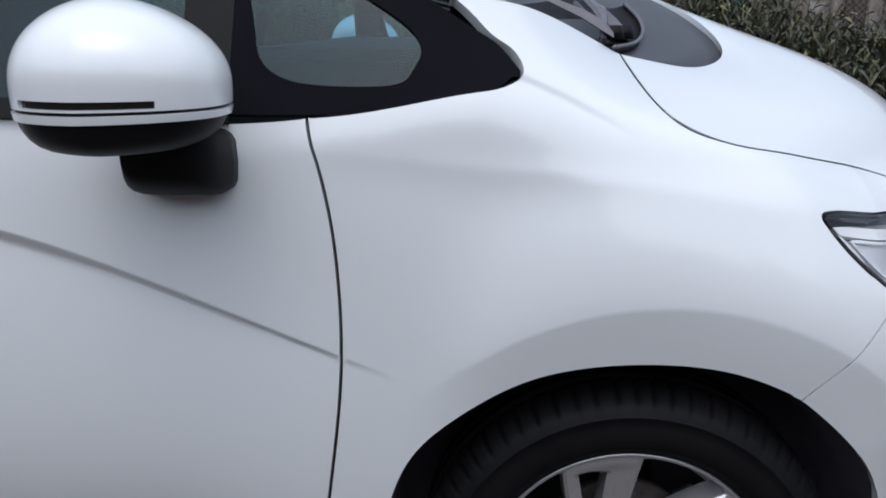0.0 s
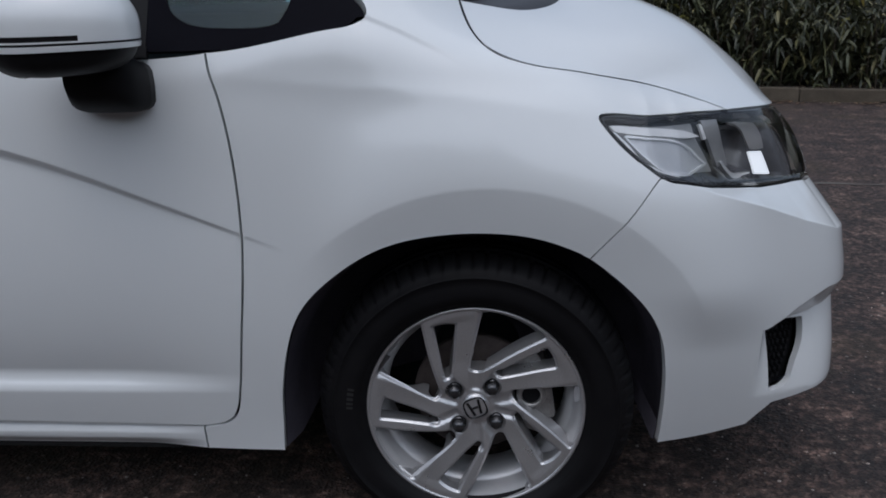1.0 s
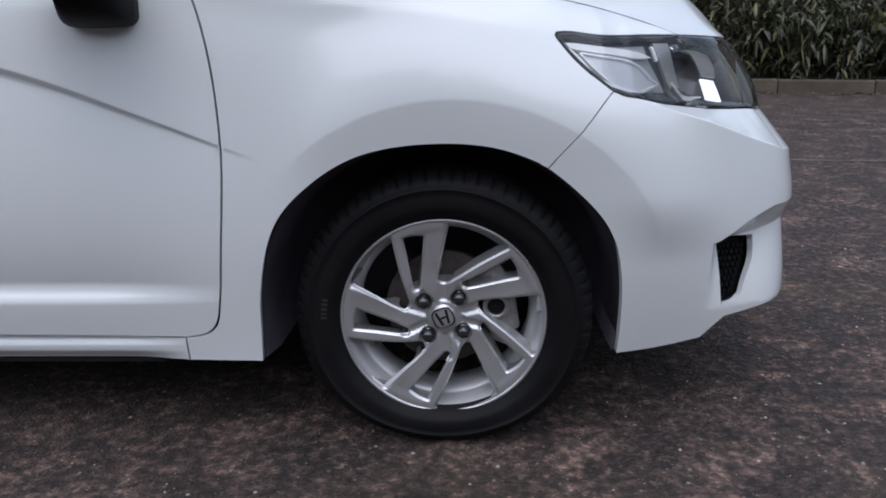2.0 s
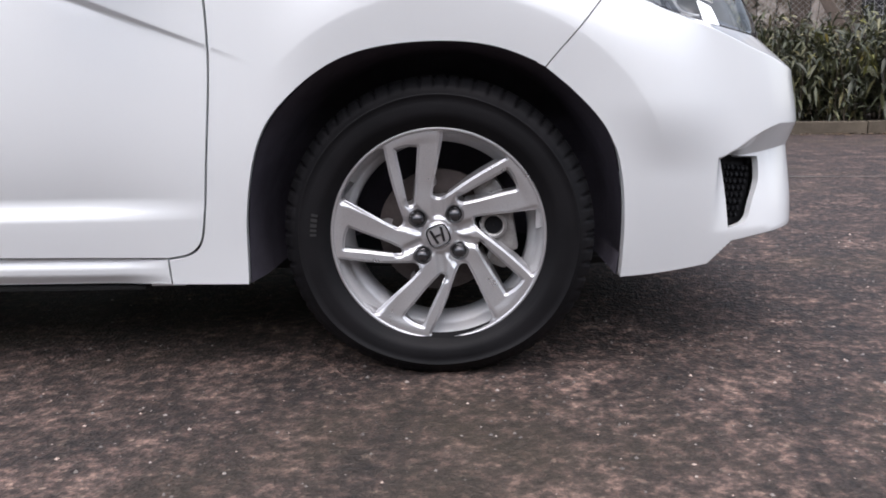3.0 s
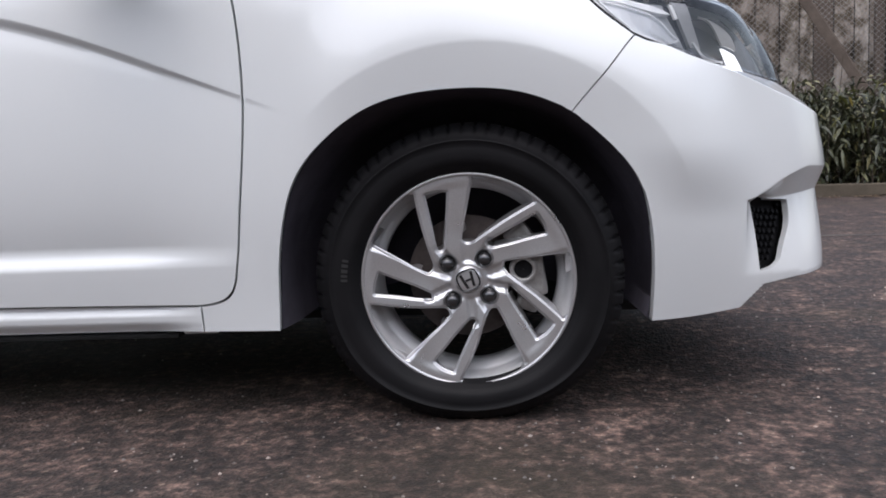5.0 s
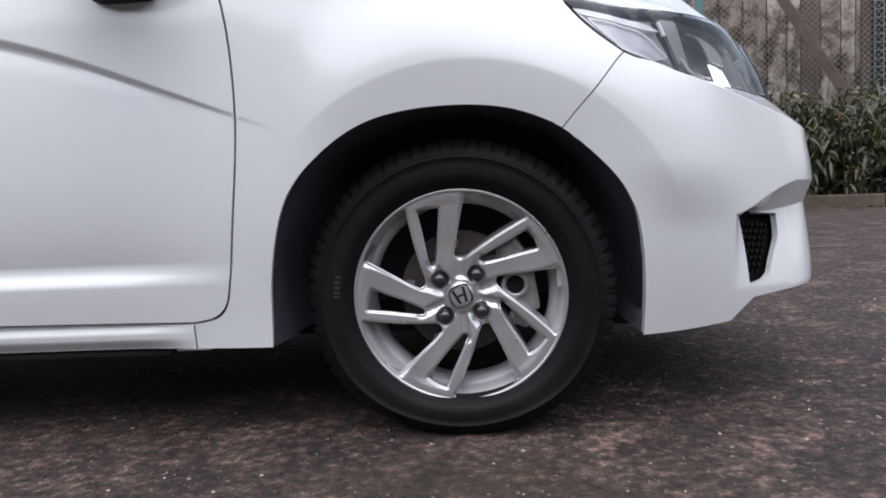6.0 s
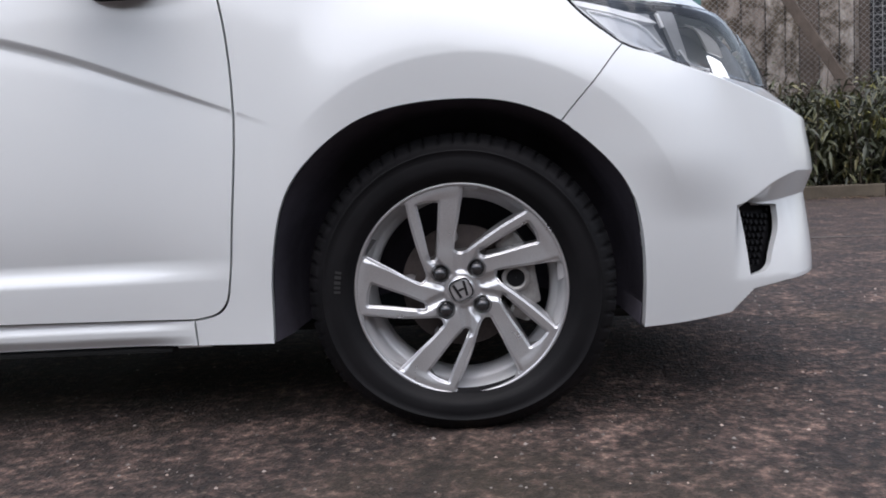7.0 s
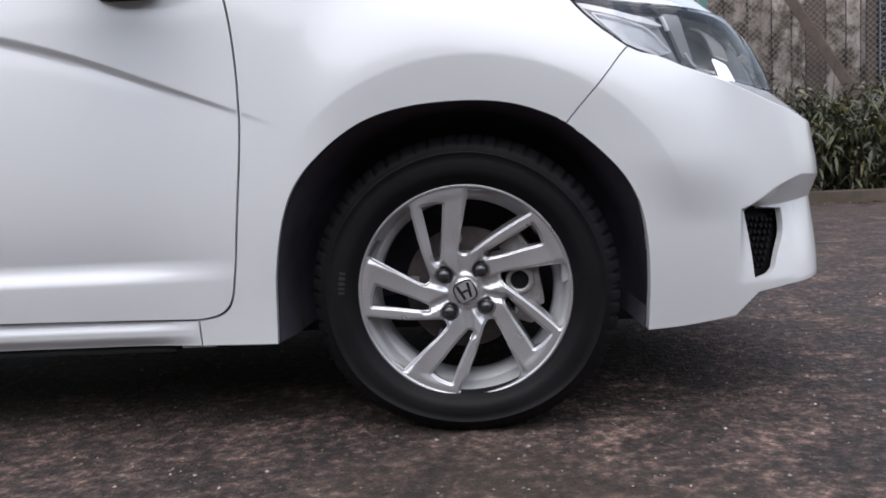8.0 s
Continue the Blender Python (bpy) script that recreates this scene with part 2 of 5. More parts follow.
# stations: s, then (inset, z) from the sill up to the shoulder
STATIONS = [
    (S_REAR, (.10, .24, .03, .32, .0, .45, .0, .60, .03, .72, .05, .82, .07, .92, .09, 1.0, .13, 1.05)),
    (-2.7, (.08, .22, .03, .32, .008, .46, .0, .62, .0, .77, .006, .88, .02, .97, .035, 1.04, .055, 1.10)),
    (-1.9, (.06, .19, .035, .30, .012, .45, .0, .62, .0, .77, .006, .88, .018, .96, .032, 1.03, .05, 1.09)),
    (-.90, (.05, .19, .035, .30, .012, .45, .0, .62, .0, .77, .005, .87, .015, .95, .028, 1.01, .043, 1.07)),
    (-.43, (.05, .19, .035, .30, .012, .45, .0, .62, .0, .77, .005, .87, .015, .95, .028, 1.01, .085, 1.15)),
    (-.19, (.05, .19, .033, .30, .010, .45, .0, .62, .0, .77, .006, .87, .018, .96, .042, 1.05, .15, 1.17)),
    (.00, (.05, .19, .033, .30, .009, .45, .0, .62, .002, .77, .012, .87, .036, .95, .10, 1.02, .28, 1.085)),
    (.23, (.05, .19, .033, .30, .008, .45, .0, .62, .006, .76, .040, .878, .075, .925, .13, .963, .27, 1.015)),
    (.41, (.06, .184, .033, .30, .006, .45, .0, .59, .006, .71, .032, .79, .066, .855, .115, .905, .24, .955)),
    (.58, (.050, .192, .024, .305, .005, .43, .0, .54, .004, .64, .010, .725, .014, .81, .040, .872, .160, .925)),
    (.74, (.022, .212, .006, .305, .001, .41, .0, .51, .005, .60, .016, .69, .034, .765, .072, .84, .16, .89)),
    (.92, (.010, .232, .001, .312, .0, .41, .004, .52, .018, .60, .028, .69, .050, .75, .090, .81, .16, .85)),
    (S_NOSE, (.010, .240, .001, .312, .0, .41, .003, .52, .012, .60, .028, .67, .050, .73, .085, .79, .14, .835)),
]
STATION_SPLINE = natural([a for a, b in STATIONS], [b for a, b in STATIONS])
W_TOP = 0.8


def smooth01(x):
    x = np.clip(x, 0, 1)
    return x * x * (3 - 2 * x)


CREASE = natural([-3.0, -2.0, -1.2, -.95, -.75, -.6, -.43, -.30], [.98, .95, .905, .865, .806, .748, .680, .628])


def crease_z(x):
    """Height of the swage line along the doors; it sinks and dies out behind the front wheel."""
    return spline(CREASE, x) + .0055


FLARE_X, FLARE_Z, FLARE_R = .02, .303, .464


def fold_z(s):
    return np.interp(s, [.34, .374, .47, .58, .69, .81, .97], FOLD_Z)


FOLD_Z = [.785, .766, .730, .696, .656, .619, .601]


def shelf_depth(s):
    return np.interp(s, [.345, .42, .50, .60, .75, .92], [0, .022, .066, .124, .16, .16])


SHELF_S, SHELF_ACROSS = [.45, .60, .92, 1.2], [0, .88, .88, 0]      # how far the shelf above the fold runs straight across the car


def fold_width(s):
    return np.interp(s, [.40, .48, .60, .70, .80, 1.0], [.017, .021, .036, .058, .076, .078])


def pillar_fold_z(x):
    return np.interp(x, [-.25, -.183, -.13, -.05, .02], [1.095, 1.069, 1.047, 1.007, .968])


def facet_z(s):
    return np.interp(s, [.61, .619, .657, .69, .717, .75, .779, .867, 1.2], [.436, .437, .454, .472, .484, .494, .500, .497, .492])


def crease_low(s):
    return np.interp(s, [.65, .75, .87], [.430, .436, .446])


def lip_z(s):
    return np.interp(s, [.60, .625, .67, .75, .92, 1.2], [.185, .207, .250, .260, .268, .270])


def level(s, z):
    """The w at which the section at s has the height z."""
    s, z = np.asarray(s, float), np.asarray(z, float)
    lo, hi = np.zeros(s.shape), np.full(s.shape, W_TOP)
    for _ in range(22):
        mid = (lo + hi) / 2
        low = body(s, mid)[..., 2] < z
        lo, hi = np.where(low, mid, lo), np.where(low, hi, mid)
    return (lo + hi) / 2


def body(s, w, sill=False):
    """Points of the near side of the body."""
    s, w = np.asarray(s, float), np.asarray(w, float)
    plan = spline(PLAN_SPLINE, s)
    e = 1e-3
    tan = spline(PLAN_SPLINE, s + e) - spline(PLAN_SPLINE, s - e)
    tan /= np.linalg.norm(tan, axis=-1, keepdims=True) + 1e-12
    prof = spline(STATION_SPLINE, s)
    prof = prof.reshape(prof.shape[:-1] + (9, 2))
    k = np.arange(9) * 0.1
    mats = natural(k, np.eye(9))                        # each level's own basis
    basis = spline((mats[0], mats[1], mats[2]), w)      # (..., 9)
    inset = (basis * prof[..., 0]).sum(-1)
    z = (basis * prof[..., 1]).sum(-1)
    x0 = plan[..., 0]
    # swage line: a small undercut, then a face that leans out again
    d = crease_z(x0) - z
    fade = smooth01((-.33 - x0) / .35) * smooth01((x0 + 3.0) / .4)
    inset = inset + .017 * fade * smooth01(d / np.interp(x0, [-.9, -.43], [.025, .011])) * np.exp(-np.maximum(d, 0) / .09)
    # soft shoulder edge from the door to the lamp
    d = z - np.interp(x0, [-.6, -.41, -.17, -.05, .09, .23], [.975, .963, .943, .931, .909, .884])
    inset = inset - .0045 * smooth01((x0 + .55) / .3) * smooth01((.27 - x0) / .12) * np.exp(-(np.sqrt(d * d + .00005) - .007) / .032)
    # lower ridge of the doors
    r = z - .341
    ridge = smooth01((-.40 - x0) / .35) * smooth01((x0 + 2.2) / .3)
    inset = inset + ridge * .024 * np.where(r > 0, smooth01(r / .045) * np.exp(-np.maximum(r - .03, 0) / .10), smooth01(-r / .2) * .5)
    # arch flares: a soft edge, then a face that leans in towards the lip
    for cx in (0.0, -2.53):
        rad = np.hypot(x0 - cx - FLARE_X, z - FLARE_Z)
        d = FLARE_R - rad
        ends = smooth01((x0 - cx + .36) / .16) * smooth01((z - .40) / .16)
        inset = inset + .21 * ends * .5 * (d + np.sqrt(d * d + .000002)) - .024 * ends * smooth01((d + .20) / .20)
    # fold along the top of the front bumper
    shelf = shelf_depth(s) * np.clip((z - fold_z(s)) / fold_width(s), 0, 1)
    # lower intake of the front bumper: a facet that leans in, then a face that comes out to the lip
    zt = facet_z(s)
    zl = crease_low(s)
    scoop = np.where(z > zl, np.clip((zt - z) / (zt - zl + .0001), 0, 1), np.clip((z - .272) / (zl - .272), 0, 1))
    inset = inset + np.interp(s, [.604, .626, .70, .80, .90, 1.0], [0, .026, .042, .038, .022, .020]) * scoop
    # the lip below it turns in to the underside
    inset = inset + .110 * smooth01((s - .60) / .06) * np.clip((lip_z(s) - z) / .035, 0, 1)
    # soft fold that runs down from the foot of the windscreen pillar
    d = pillar_fold_z(x0) - z
    inset = inset + .007 * smooth01((x0 + .24) / .04) * smooth01((.0 - x0) / .12) * smooth01(d / .014) * np.exp(-np.maximum(d, 0) / .05)
    if sill:
        # a rounded upper edge and a tucked-in foot below the doors
        k = smooth01((-.53 - x0) / .16)
        inset = inset + k * (.012 * smooth01((z - .238) / .022) + .016 * smooth01((.230 - z) / .03))
    nx, ny = -tan[..., 1], tan[..., 0]                  # inward normal of the plan line
    # the step above the fold runs square to the plan line's longer sweep
    chord = spline(PLAN_SPLINE, np.minimum(s + .16, S_NOSE)) - spline(PLAN_SPLINE, s - .16)
    chord /= np.linalg.norm(chord, axis=-1, keepdims=True) + 1e-12
    across = np.interp(s, SHELF_S, SHELF_ACROSS)[..., None]
    chord = chord * (1 - across) + np.array((1.0, 0.0)) * across
    chord /= np.linalg.norm(chord, axis=-1, keepdims=True) + 1e-12
    return np.stack([x0 + nx * inset - chord[..., 1] * shelf, plan[..., 1] + ny * inset + chord[..., 0] * shelf, z], -1)


# ---- building blocks ----
def make(name, verts, faces, material, parent=None, label="", normals=None, smooth=True):
    """One mesh object; normals, where given, one for each vertex."""
    me = bpy.data.meshes.new(name)
    me.from_pydata([tuple(map(float, v)) for v in verts], [], [tuple(map(int, f)) for f in faces])
    me.materials.append(material)
    me.polygons.foreach_set("use_smooth", [smooth] * len(me.polygons))
    me.update()
    if normals is not None:
        me.normals_split_custom_set_from_vertices([tuple(map(float, n)) for n in normals])
    ob = new(name, me)
    if parent is not None:
        ob.parent = parent
    if label:
        ob["label"] = label
    return ob


def part(name, bm, material, parent, label="", smooth=False):
    """Links a bmesh as one mesh object under a thing or a part."""
    me = bpy.data.meshes.new(name)
    bmesh.ops.recalc_face_normals(bm, faces=bm.faces)
    bm.to_mesh(me)
    bm.free()
    me.materials.append(material)
    me.polygons.foreach_set("use_smooth", [smooth] * len(me.polygons))
    ob = new(name, me)
    if parent is not None:
        ob.parent = parent
    if label:
        ob["label"] = label
    return ob


def box(bm, size, m=None, bevel=0.0):
    r = bmesh.ops.create_cube(bm, size=1.0, matrix=(m or Matrix()) @ Matrix.Diagonal((*size, 1)))
    if bevel:
        edges = list({e for v in r["verts"] for e in v.link_edges})
        bmesh.ops.bevel(bm, geom=edges, offset=bevel, segments=2, affect="EDGES", profile=0.6)
    return bm


def curve(pts, step=0.008):
    """A smooth line through a few points."""
    pts = np.asarray(pts, float)
    if len(pts) == 2:
        n = max(2, int(np.linalg.norm(pts[1] - pts[0]) / step) + 1)
        return pts[0] + (pts[1] - pts[0]) * np.linspace(0, 1, n)[:, None]
    d = np.concatenate([[0], np.cumsum(np.linalg.norm(np.diff(pts, axis=0), axis=1))])
    return spline(natural(d, pts), np.linspace(0, d[-1], max(3, int(d[-1] / step) + 1)))


def loop(*segments):
    out = []
    for seg in segments:
        for p in seg:
            if not out or np.linalg.norm(p - out[-1]) > 1e-4:
                out.append(p)
    if np.linalg.norm(out[0] - out[-1]) < 1e-4:
        out.pop()
    return np.array(out)


def area(lp):
    x, y = lp[:, 0], lp[:, 1]
    return 0.5 * np.sum(x * np.roll(y, -1) - y * np.roll(x, -1))


def shrink(lp, gap):
    """Moves a counter-clockwise loop inwards; gap may be a function of the points."""
    if callable(gap):
        gap = gap(lp)[:, None]
    t = np.roll(lp, -1, 0) - np.roll(lp, 1, 0)
    t /= np.linalg.norm(t, axis=1, keepdims=True) + 1e-12
    return lp + gap * np.stack([-t[:, 1], t[:, 0]], 1)


def inside(loops, pts):
    hit = np.zeros(len(pts), bool)
    for lp in loops:
        a, b = lp, np.roll(lp, -1, 0)
        for p, q in zip(a, b):
            cross = (p[1] > pts[:, 1]) != (q[1] > pts[:, 1])
            with np.errstate(divide="ignore", invalid="ignore"):
                xi = p[0] + (pts[:, 1] - p[1]) * (q[0] - p[0]) / (q[1] - p[1])
            hit ^= cross & (pts[:, 0] < xi)
    return hit


def frame_of(surf, p):
    e = 5e-4
    a, b = p[:, 0], p[:, 1]
    n = np.cross(surf(a + e, b) - surf(a - e, b), surf(a, b + e) - surf(a, b - e))
    return n / (np.linalg.norm(n, axis=1, keepdims=True) + 1e-12)


def panel(name, loops, surf, material, parent, label="", cell=0.014, thick=0.012, gap=0.002, flip=False, lift=0.0, lines=()):
    """A sheet of metal or plastic: the part of a surface inside the first loop and outside the others, with turned-in edges."""
    loops = [lp if (area(lp) > 0) == (i == 0) else lp[::-1] for i, lp in enumerate(loops)]
    loops = [shrink(lp, gap) for lp in loops]
    lo, hi = loops[0].min(0), loops[0].max(0)
    gx, gy = np.meshgrid(np.arange(lo[0], hi[0], cell), np.arange(lo[1], hi[1], cell), indexing="ij")
    grid = np.stack([gx.ravel(), gy.ravel()], 1)
    grid = grid[inside(loops, grid)]
    edge = np.concatenate(loops)
    keep = np.ones(len(grid), bool)
    for i in range(0, len(grid), 400):
        d = np.linalg.norm(grid[i:i + 400, None] - edge[None], axis=2).min(1)
        keep[i:i + 400] = d > 0.55 * cell
    grid = grid[keep]
    if len(lines):
        # rows of points along folds, so that they stay crisp
        fold = np.concatenate(lines)
        fold = fold[inside(loops, fold)]
        fold = fold[[np.linalg.norm(edge - q, axis=1).min() > .0025 for q in fold]]
        keep = np.ones(len(grid), bool)
        for i in range(0, len(grid), 400):
            keep[i:i + 400] = np.linalg.norm(grid[i:i + 400, None] - fold[None], axis=2).min(1) > 0.5 * cell
        grid = np.concatenate([grid[keep], fold])
    pts = np.concatenate([edge, grid])
    edges, k = [], 0
    for lp in loops:
        n = len(lp)
        edges += [(k + i, k + (i + 1) % n) for i in range(n)]
        k += n
    co, _, tri, *_ = geometry.delaunay_2d_cdt([Vector(p) for p in pts], edges, [], 0, 1e-7)
    co = np.array([tuple(c) for c in co])
    tri = np.array([t for t in tri if len(t) == 3])
    tri = tri[inside(loops, co[tri].mean(1))]
    p, nor = surf(co[:, 0], co[:, 1]), frame_of(surf, co)
    if flip:
        nor, tri = -nor, tri[:, ::-1]
    p = p + nor * lift
    verts, normals, faces = [*p], [*nor], [tuple(t) for t in tri]
    for lp in loops:
        q, qn = surf(lp[:, 0], lp[:, 1]), frame_of(surf, lp)
        if flip:
            qn = -qn
        q = q + qn * lift
        back = q - qn * thick
        out = np.cross(np.roll(q, -1, 0) - np.roll(q, 1, 0), qn)
        out /= np.linalg.norm(out, axis=1, keepdims=True) + 1e-12
        if flip:
            out = -out
        k, n = len(verts), len(lp)
        verts += [*q, *back]
        normals += [*out, *out]
        for i in range(n):
            j = (i + 1) % n
            f = (k + i, k + n + i, k + n + j, k + j)
            faces.append(f[::-1] if flip else f)
    return make(name, verts, faces, material, parent, label, normals)


def revolve(profile, n, ripple=None):
    """Rings about the y axis from (radius, y) points; returns verts and faces. Angle 0 lies towards +x."""
    verts, faces = [], []
    m = len(profile)
    for i in range(n):
        a = 2 * math.pi * i / n
        for j, (r, y) in enumerate(profile):
            dr, dy = ripple(i, j) if ripple else (0, 0)
            verts.append(((r + dr) * math.cos(a), y + dy, (r + dr) * math.sin(a)))
    for i in range(n):
        for j in range(m - 1):
            a, b = i * m + j, ((i + 1) % n) * m + j
            faces.append((a, b, b + 1, a + 1))
    return verts, faces


def tube(bm, pts, radius, sides=6):
    """A round bar along points."""
    rings = []
    for i, p in enumerate(pts):
        p = Vector(p)
        d = (Vector(pts[min(i + 1, len(pts) - 1)]) - Vector(pts[max(i - 1, 0)])).normalized()
        u = d.orthogonal().normalized()
        v = d.cross(u)
        r = radius[i] if isinstance(radius, (list, tuple)) else radius
        rings.append([bm.verts.new(p + r * (u * math.cos(2 * math.pi * k / sides) + v * math.sin(2 * math.pi * k / sides))) for k in range(sides)])
    for a, b in zip(rings, rings[1:]):
        for k in range(sides):
            bm.faces.new((a[k], a[(k + 1) % sides], b[(k + 1) % sides], b[k]))
    bm.faces.new(rings[0][::-1])
    bm.faces.new(rings[-1])
    return bm


# ---- ground, kerb, verge ----
def flat(name, pts, z, material, thick=0.0):
    bm = bmesh.new()
    f = bm.faces.new([bm.verts.new((x, y, z)) for x, y in pts])
    if thick:
        r = bmesh.ops.extrude_face_region(bm, geom=[f])
        bmesh.ops.translate(bm, verts=[v for v in r["geom"] if isinstance(v, bmesh.types.BMVert)], vec=(0, 0, -thick))
    return part(name, bm, material, None)


tagged(flat("ground", [(-600, -600), (600, -600), (600, 600), (-600, 600)], 0.0, ASPHALT),
       "worn dark grey asphalt with brown grit and moss", "asphalt", kind="structure")

KERB_AT = pose(3.6, 7.0, 0, 0, 0, -15)        # x runs along the kerb, y away from the car park


def along(u, v, z=0.0):
    return KERB_AT @ Vector((u, v, z))


def grit():
    """Loose chippings on the asphalt beside the car."""
    verts, faces = [], []
    rng = np.random.default_rng(7)
    for _ in range(2600):
        x, y = rng.uniform(-1.2, 2.2), rng.uniform(-0.75, 1.6)
        r = 0.0018 + 0.004 * rng.random() ** 3
        k, a = len(verts), rng.random() * 6.3
        verts += [(x + r * math.cos(a + i * 1.571) * rng.uniform(.7, 1.2), y + r * math.sin(a + i * 1.571), 0.0003) for i in range(4)]
        verts.append((x, y, r * rng.uniform(.5, 1)))
        faces += [(k + i, k + (i + 1) % 4, k + 4) for i in range(4)]
    return make("loose_grit", verts, faces, GRIT, smooth=False)


GRIT = leaf_material("grit_stone", (0.05, 0.043, 0.04), (0.14, 0.12, 0.105), (0.34, 0.30, 0.27))
tagged(grit(), "pale stone chippings lying loose on the asphalt", "grit", kind="stuff")

seam = bmesh.new()
rng = random.Random(3)
row_a, row_b = [], []
for i in range(161):
    x = -2 + i * 0.1
    y = 3.32 - 0.12 * (x - 1.9) + rng.uniform(-.012, .012)
    row_a.append(seam.verts.new((x, y, 0.004)))
    row_b.append(seam.verts.new((x, y + 0.035 + rng.uniform(-.012, .012), 0.004)))
for i in range(160):
    seam.faces.new((row_a[i], row_a[i + 1], row_b[i + 1], row_b[i]))
tagged(part("road_seam", seam, grained("seam_grout", (0.06, 0.052, 0.046), (0.14, 0.125, 0.11), 5.0, 0.9, 50, 0.3), None),
       "pale worn seam across the asphalt", "seam", kind="structure")

verge = bmesh.new()
box(verge, (60, 8.0, 0.14), KERB_AT @ Matrix.Translation((0, 4.13, 0.035)))
tagged(part("verge", verge, SOIL, None), "brown soil bed covered with leaf mould", "soil", kind="structure")


def kerb():
    holder = tagged(new("kerb"), "weathered concrete kerb stones, brown with moss", "kerb", kind="structure")
    holder.matrix_world = KERB_AT
    shapes = []
    for k in range(3):
        bm = bmesh.new()
        box(bm, (0.908, 0.125, 0.30), Matrix.Translation((0, 0.0625, -0.02 + 0.004 * k)), 0.012)
        for v in bm.verts:
            v.co += Vector((0, noise.noise(v.co * 9 + Vector((k, 0, 0))) * 0.006, noise.noise(v.co * 7 + Vector((0, k, 0))) * 0.006))
        shapes.append(part("kerb_stone", bm, KERB, holder))
    meshes = [o.data for o in shapes]
    for i in range(-14, 18):
        ob = shapes[i + 14] if i + 14 < 3 else new("kerb_stone", meshes[i % 3])
        ob.parent = holder
        ob.location = (i * 0.915, 0, 0)


kerb()


def leaf_cloud(name, places, material, parent=None, length=0.12, width=0.026, droop=0.5, seed=1, flatness=0.0):
    """Long pointed leaves, each folded along its rib and bent down."""
    rng = np.random.default_rng(seed)
    verts, faces = [], []
    for c in places:
        a = rng.uniform(0, 2 * math.pi)
        el = rng.uniform(-1.1, 0.75) * (1 - flatness)
        d = np.array((math.cos(a) * math.cos(el), math.sin(a) * math.cos(el), math.sin(el)))
        s = np.cross(d, (0, 0, 1.0))
        s = s / (np.linalg.norm(s) + 1e-9)
        up = np.cross(s, d)
        tw = rng.uniform(-.9, .9) * (1 - flatness)
        s, up = s * math.cos(tw) + up * math.sin(tw), up * math.cos(tw) - s * math.sin(tw)
        ln, wd, dr = length * rng.uniform(.55, 1.25), width * rng.uniform(.6, 1.3), droop * rng.uniform(.3, 1.2)
        k = len(verts)
        for t, w in ((0, .12), (.35, 1.0), (.7, .75), (1.0, .04)):
            mid = c + d * ln * t - np.array((0, 0, 1.0)) * ln * dr * t * t
            for side in (-1, 0, 1):
                verts.append(mid + s * side * wd * .5 * w + up * abs(side) * wd * .18 * w)
        for i in range(3):
            for j in range(2):
                q = k + i * 3 + j
                faces.append((q, q + 1, q + 4, q + 3))
    return make(name, verts, faces, material, parent)


def hedge():
    holder = tagged(new("hedge"), "evergreen hedge of long pointed leaves, dark green with yellow-green tips", "hedge", kind="stuff")
    rng = np.random.default_rng(11)
    stems = bmesh.new()
    tips = []
    for i in range(620):
        u = rng.uniform(-9.5, 4.5)
        v = rng.uniform(0.22, 1.6)
        h = (1.02 + 0.30 * noise.noise((u * 0.9, 3.1, v)) + rng.uniform(-.25, .22)) * (0.86 + .22 * (v / 1.5)) * (1.0 + .26 * max(0.0, min(1.0, (-.6 - u) / 1.2)))
        base = Vector((u, v, 0.08))
        lean = Vector((rng.uniform(-.3, .3), rng.uniform(-.55, .25), 0))
        line = [base + lean * h * t * t + Vector((0, 0, h * t)) for t in (0, .33, .66, 1)]
        tube(stems, [KERB_AT @ p for p in line], [0.009, 0.007, 0.005, 0.003], 4)
        n = int(96 * h)
        for _ in range(n):
            t = rng.random() ** 0.65
            p = base + lean * h * t * t + Vector((0, 0, h * t))
            spread = 0.10 + 0.16 * t
            p += Vector((rng.normal(0, spread), rng.normal(0, spread), rng.normal(0, .06)))
            if p.z > 0.12 and p.y > 0.08:
                tips.append(np.array(KERB_AT @ p))
    part("stems", stems, BARK, holder)
    leaf_cloud("foliage", tips, LEAVES, holder, 0.125, 0.031, 0.75, 5)
    young, twigs = [], bmesh.new()
    for i in range(170):
        u, v = rng.uniform(-9, 4.5), rng.uniform(0.10, 1.2)
        z = (0.55 + rng.random() * .75) * (1.0 + .26 * max(0.0, min(1.0, (-.6 - u) / 1.2)))
        for _ in range(int(rng.integers(5, 14))):
            young.append(np.array(along(u + rng.normal(0, .06), v + rng.normal(0, .06), z + rng.normal(0, .05))))
    leaf_cloud("young_shoots", young, YOUNG, holder, 0.12, 0.030, 0.35, 15)
    for i in range(70):
        u, v = rng.uniform(-9, 4.5), rng.uniform(0.3, 1.5)
        h, lean = rng.uniform(1.0, 1.55), Vector((rng.uniform(-.35, .35), rng.uniform(-.3, .2), 0))
        line = [Vector((u, v, .08)) + lean * t * t + Vector((rng.normal(0, .02), rng.normal(0, .02), h * t)) for t in (0, .3, .6, .85, 1)]
        tube(twigs, [KERB_AT @ p for p in line], [.008, .007, .005, .004, .002], 4)
    part("bare_twigs", twigs, BARK, holder)


hedge()

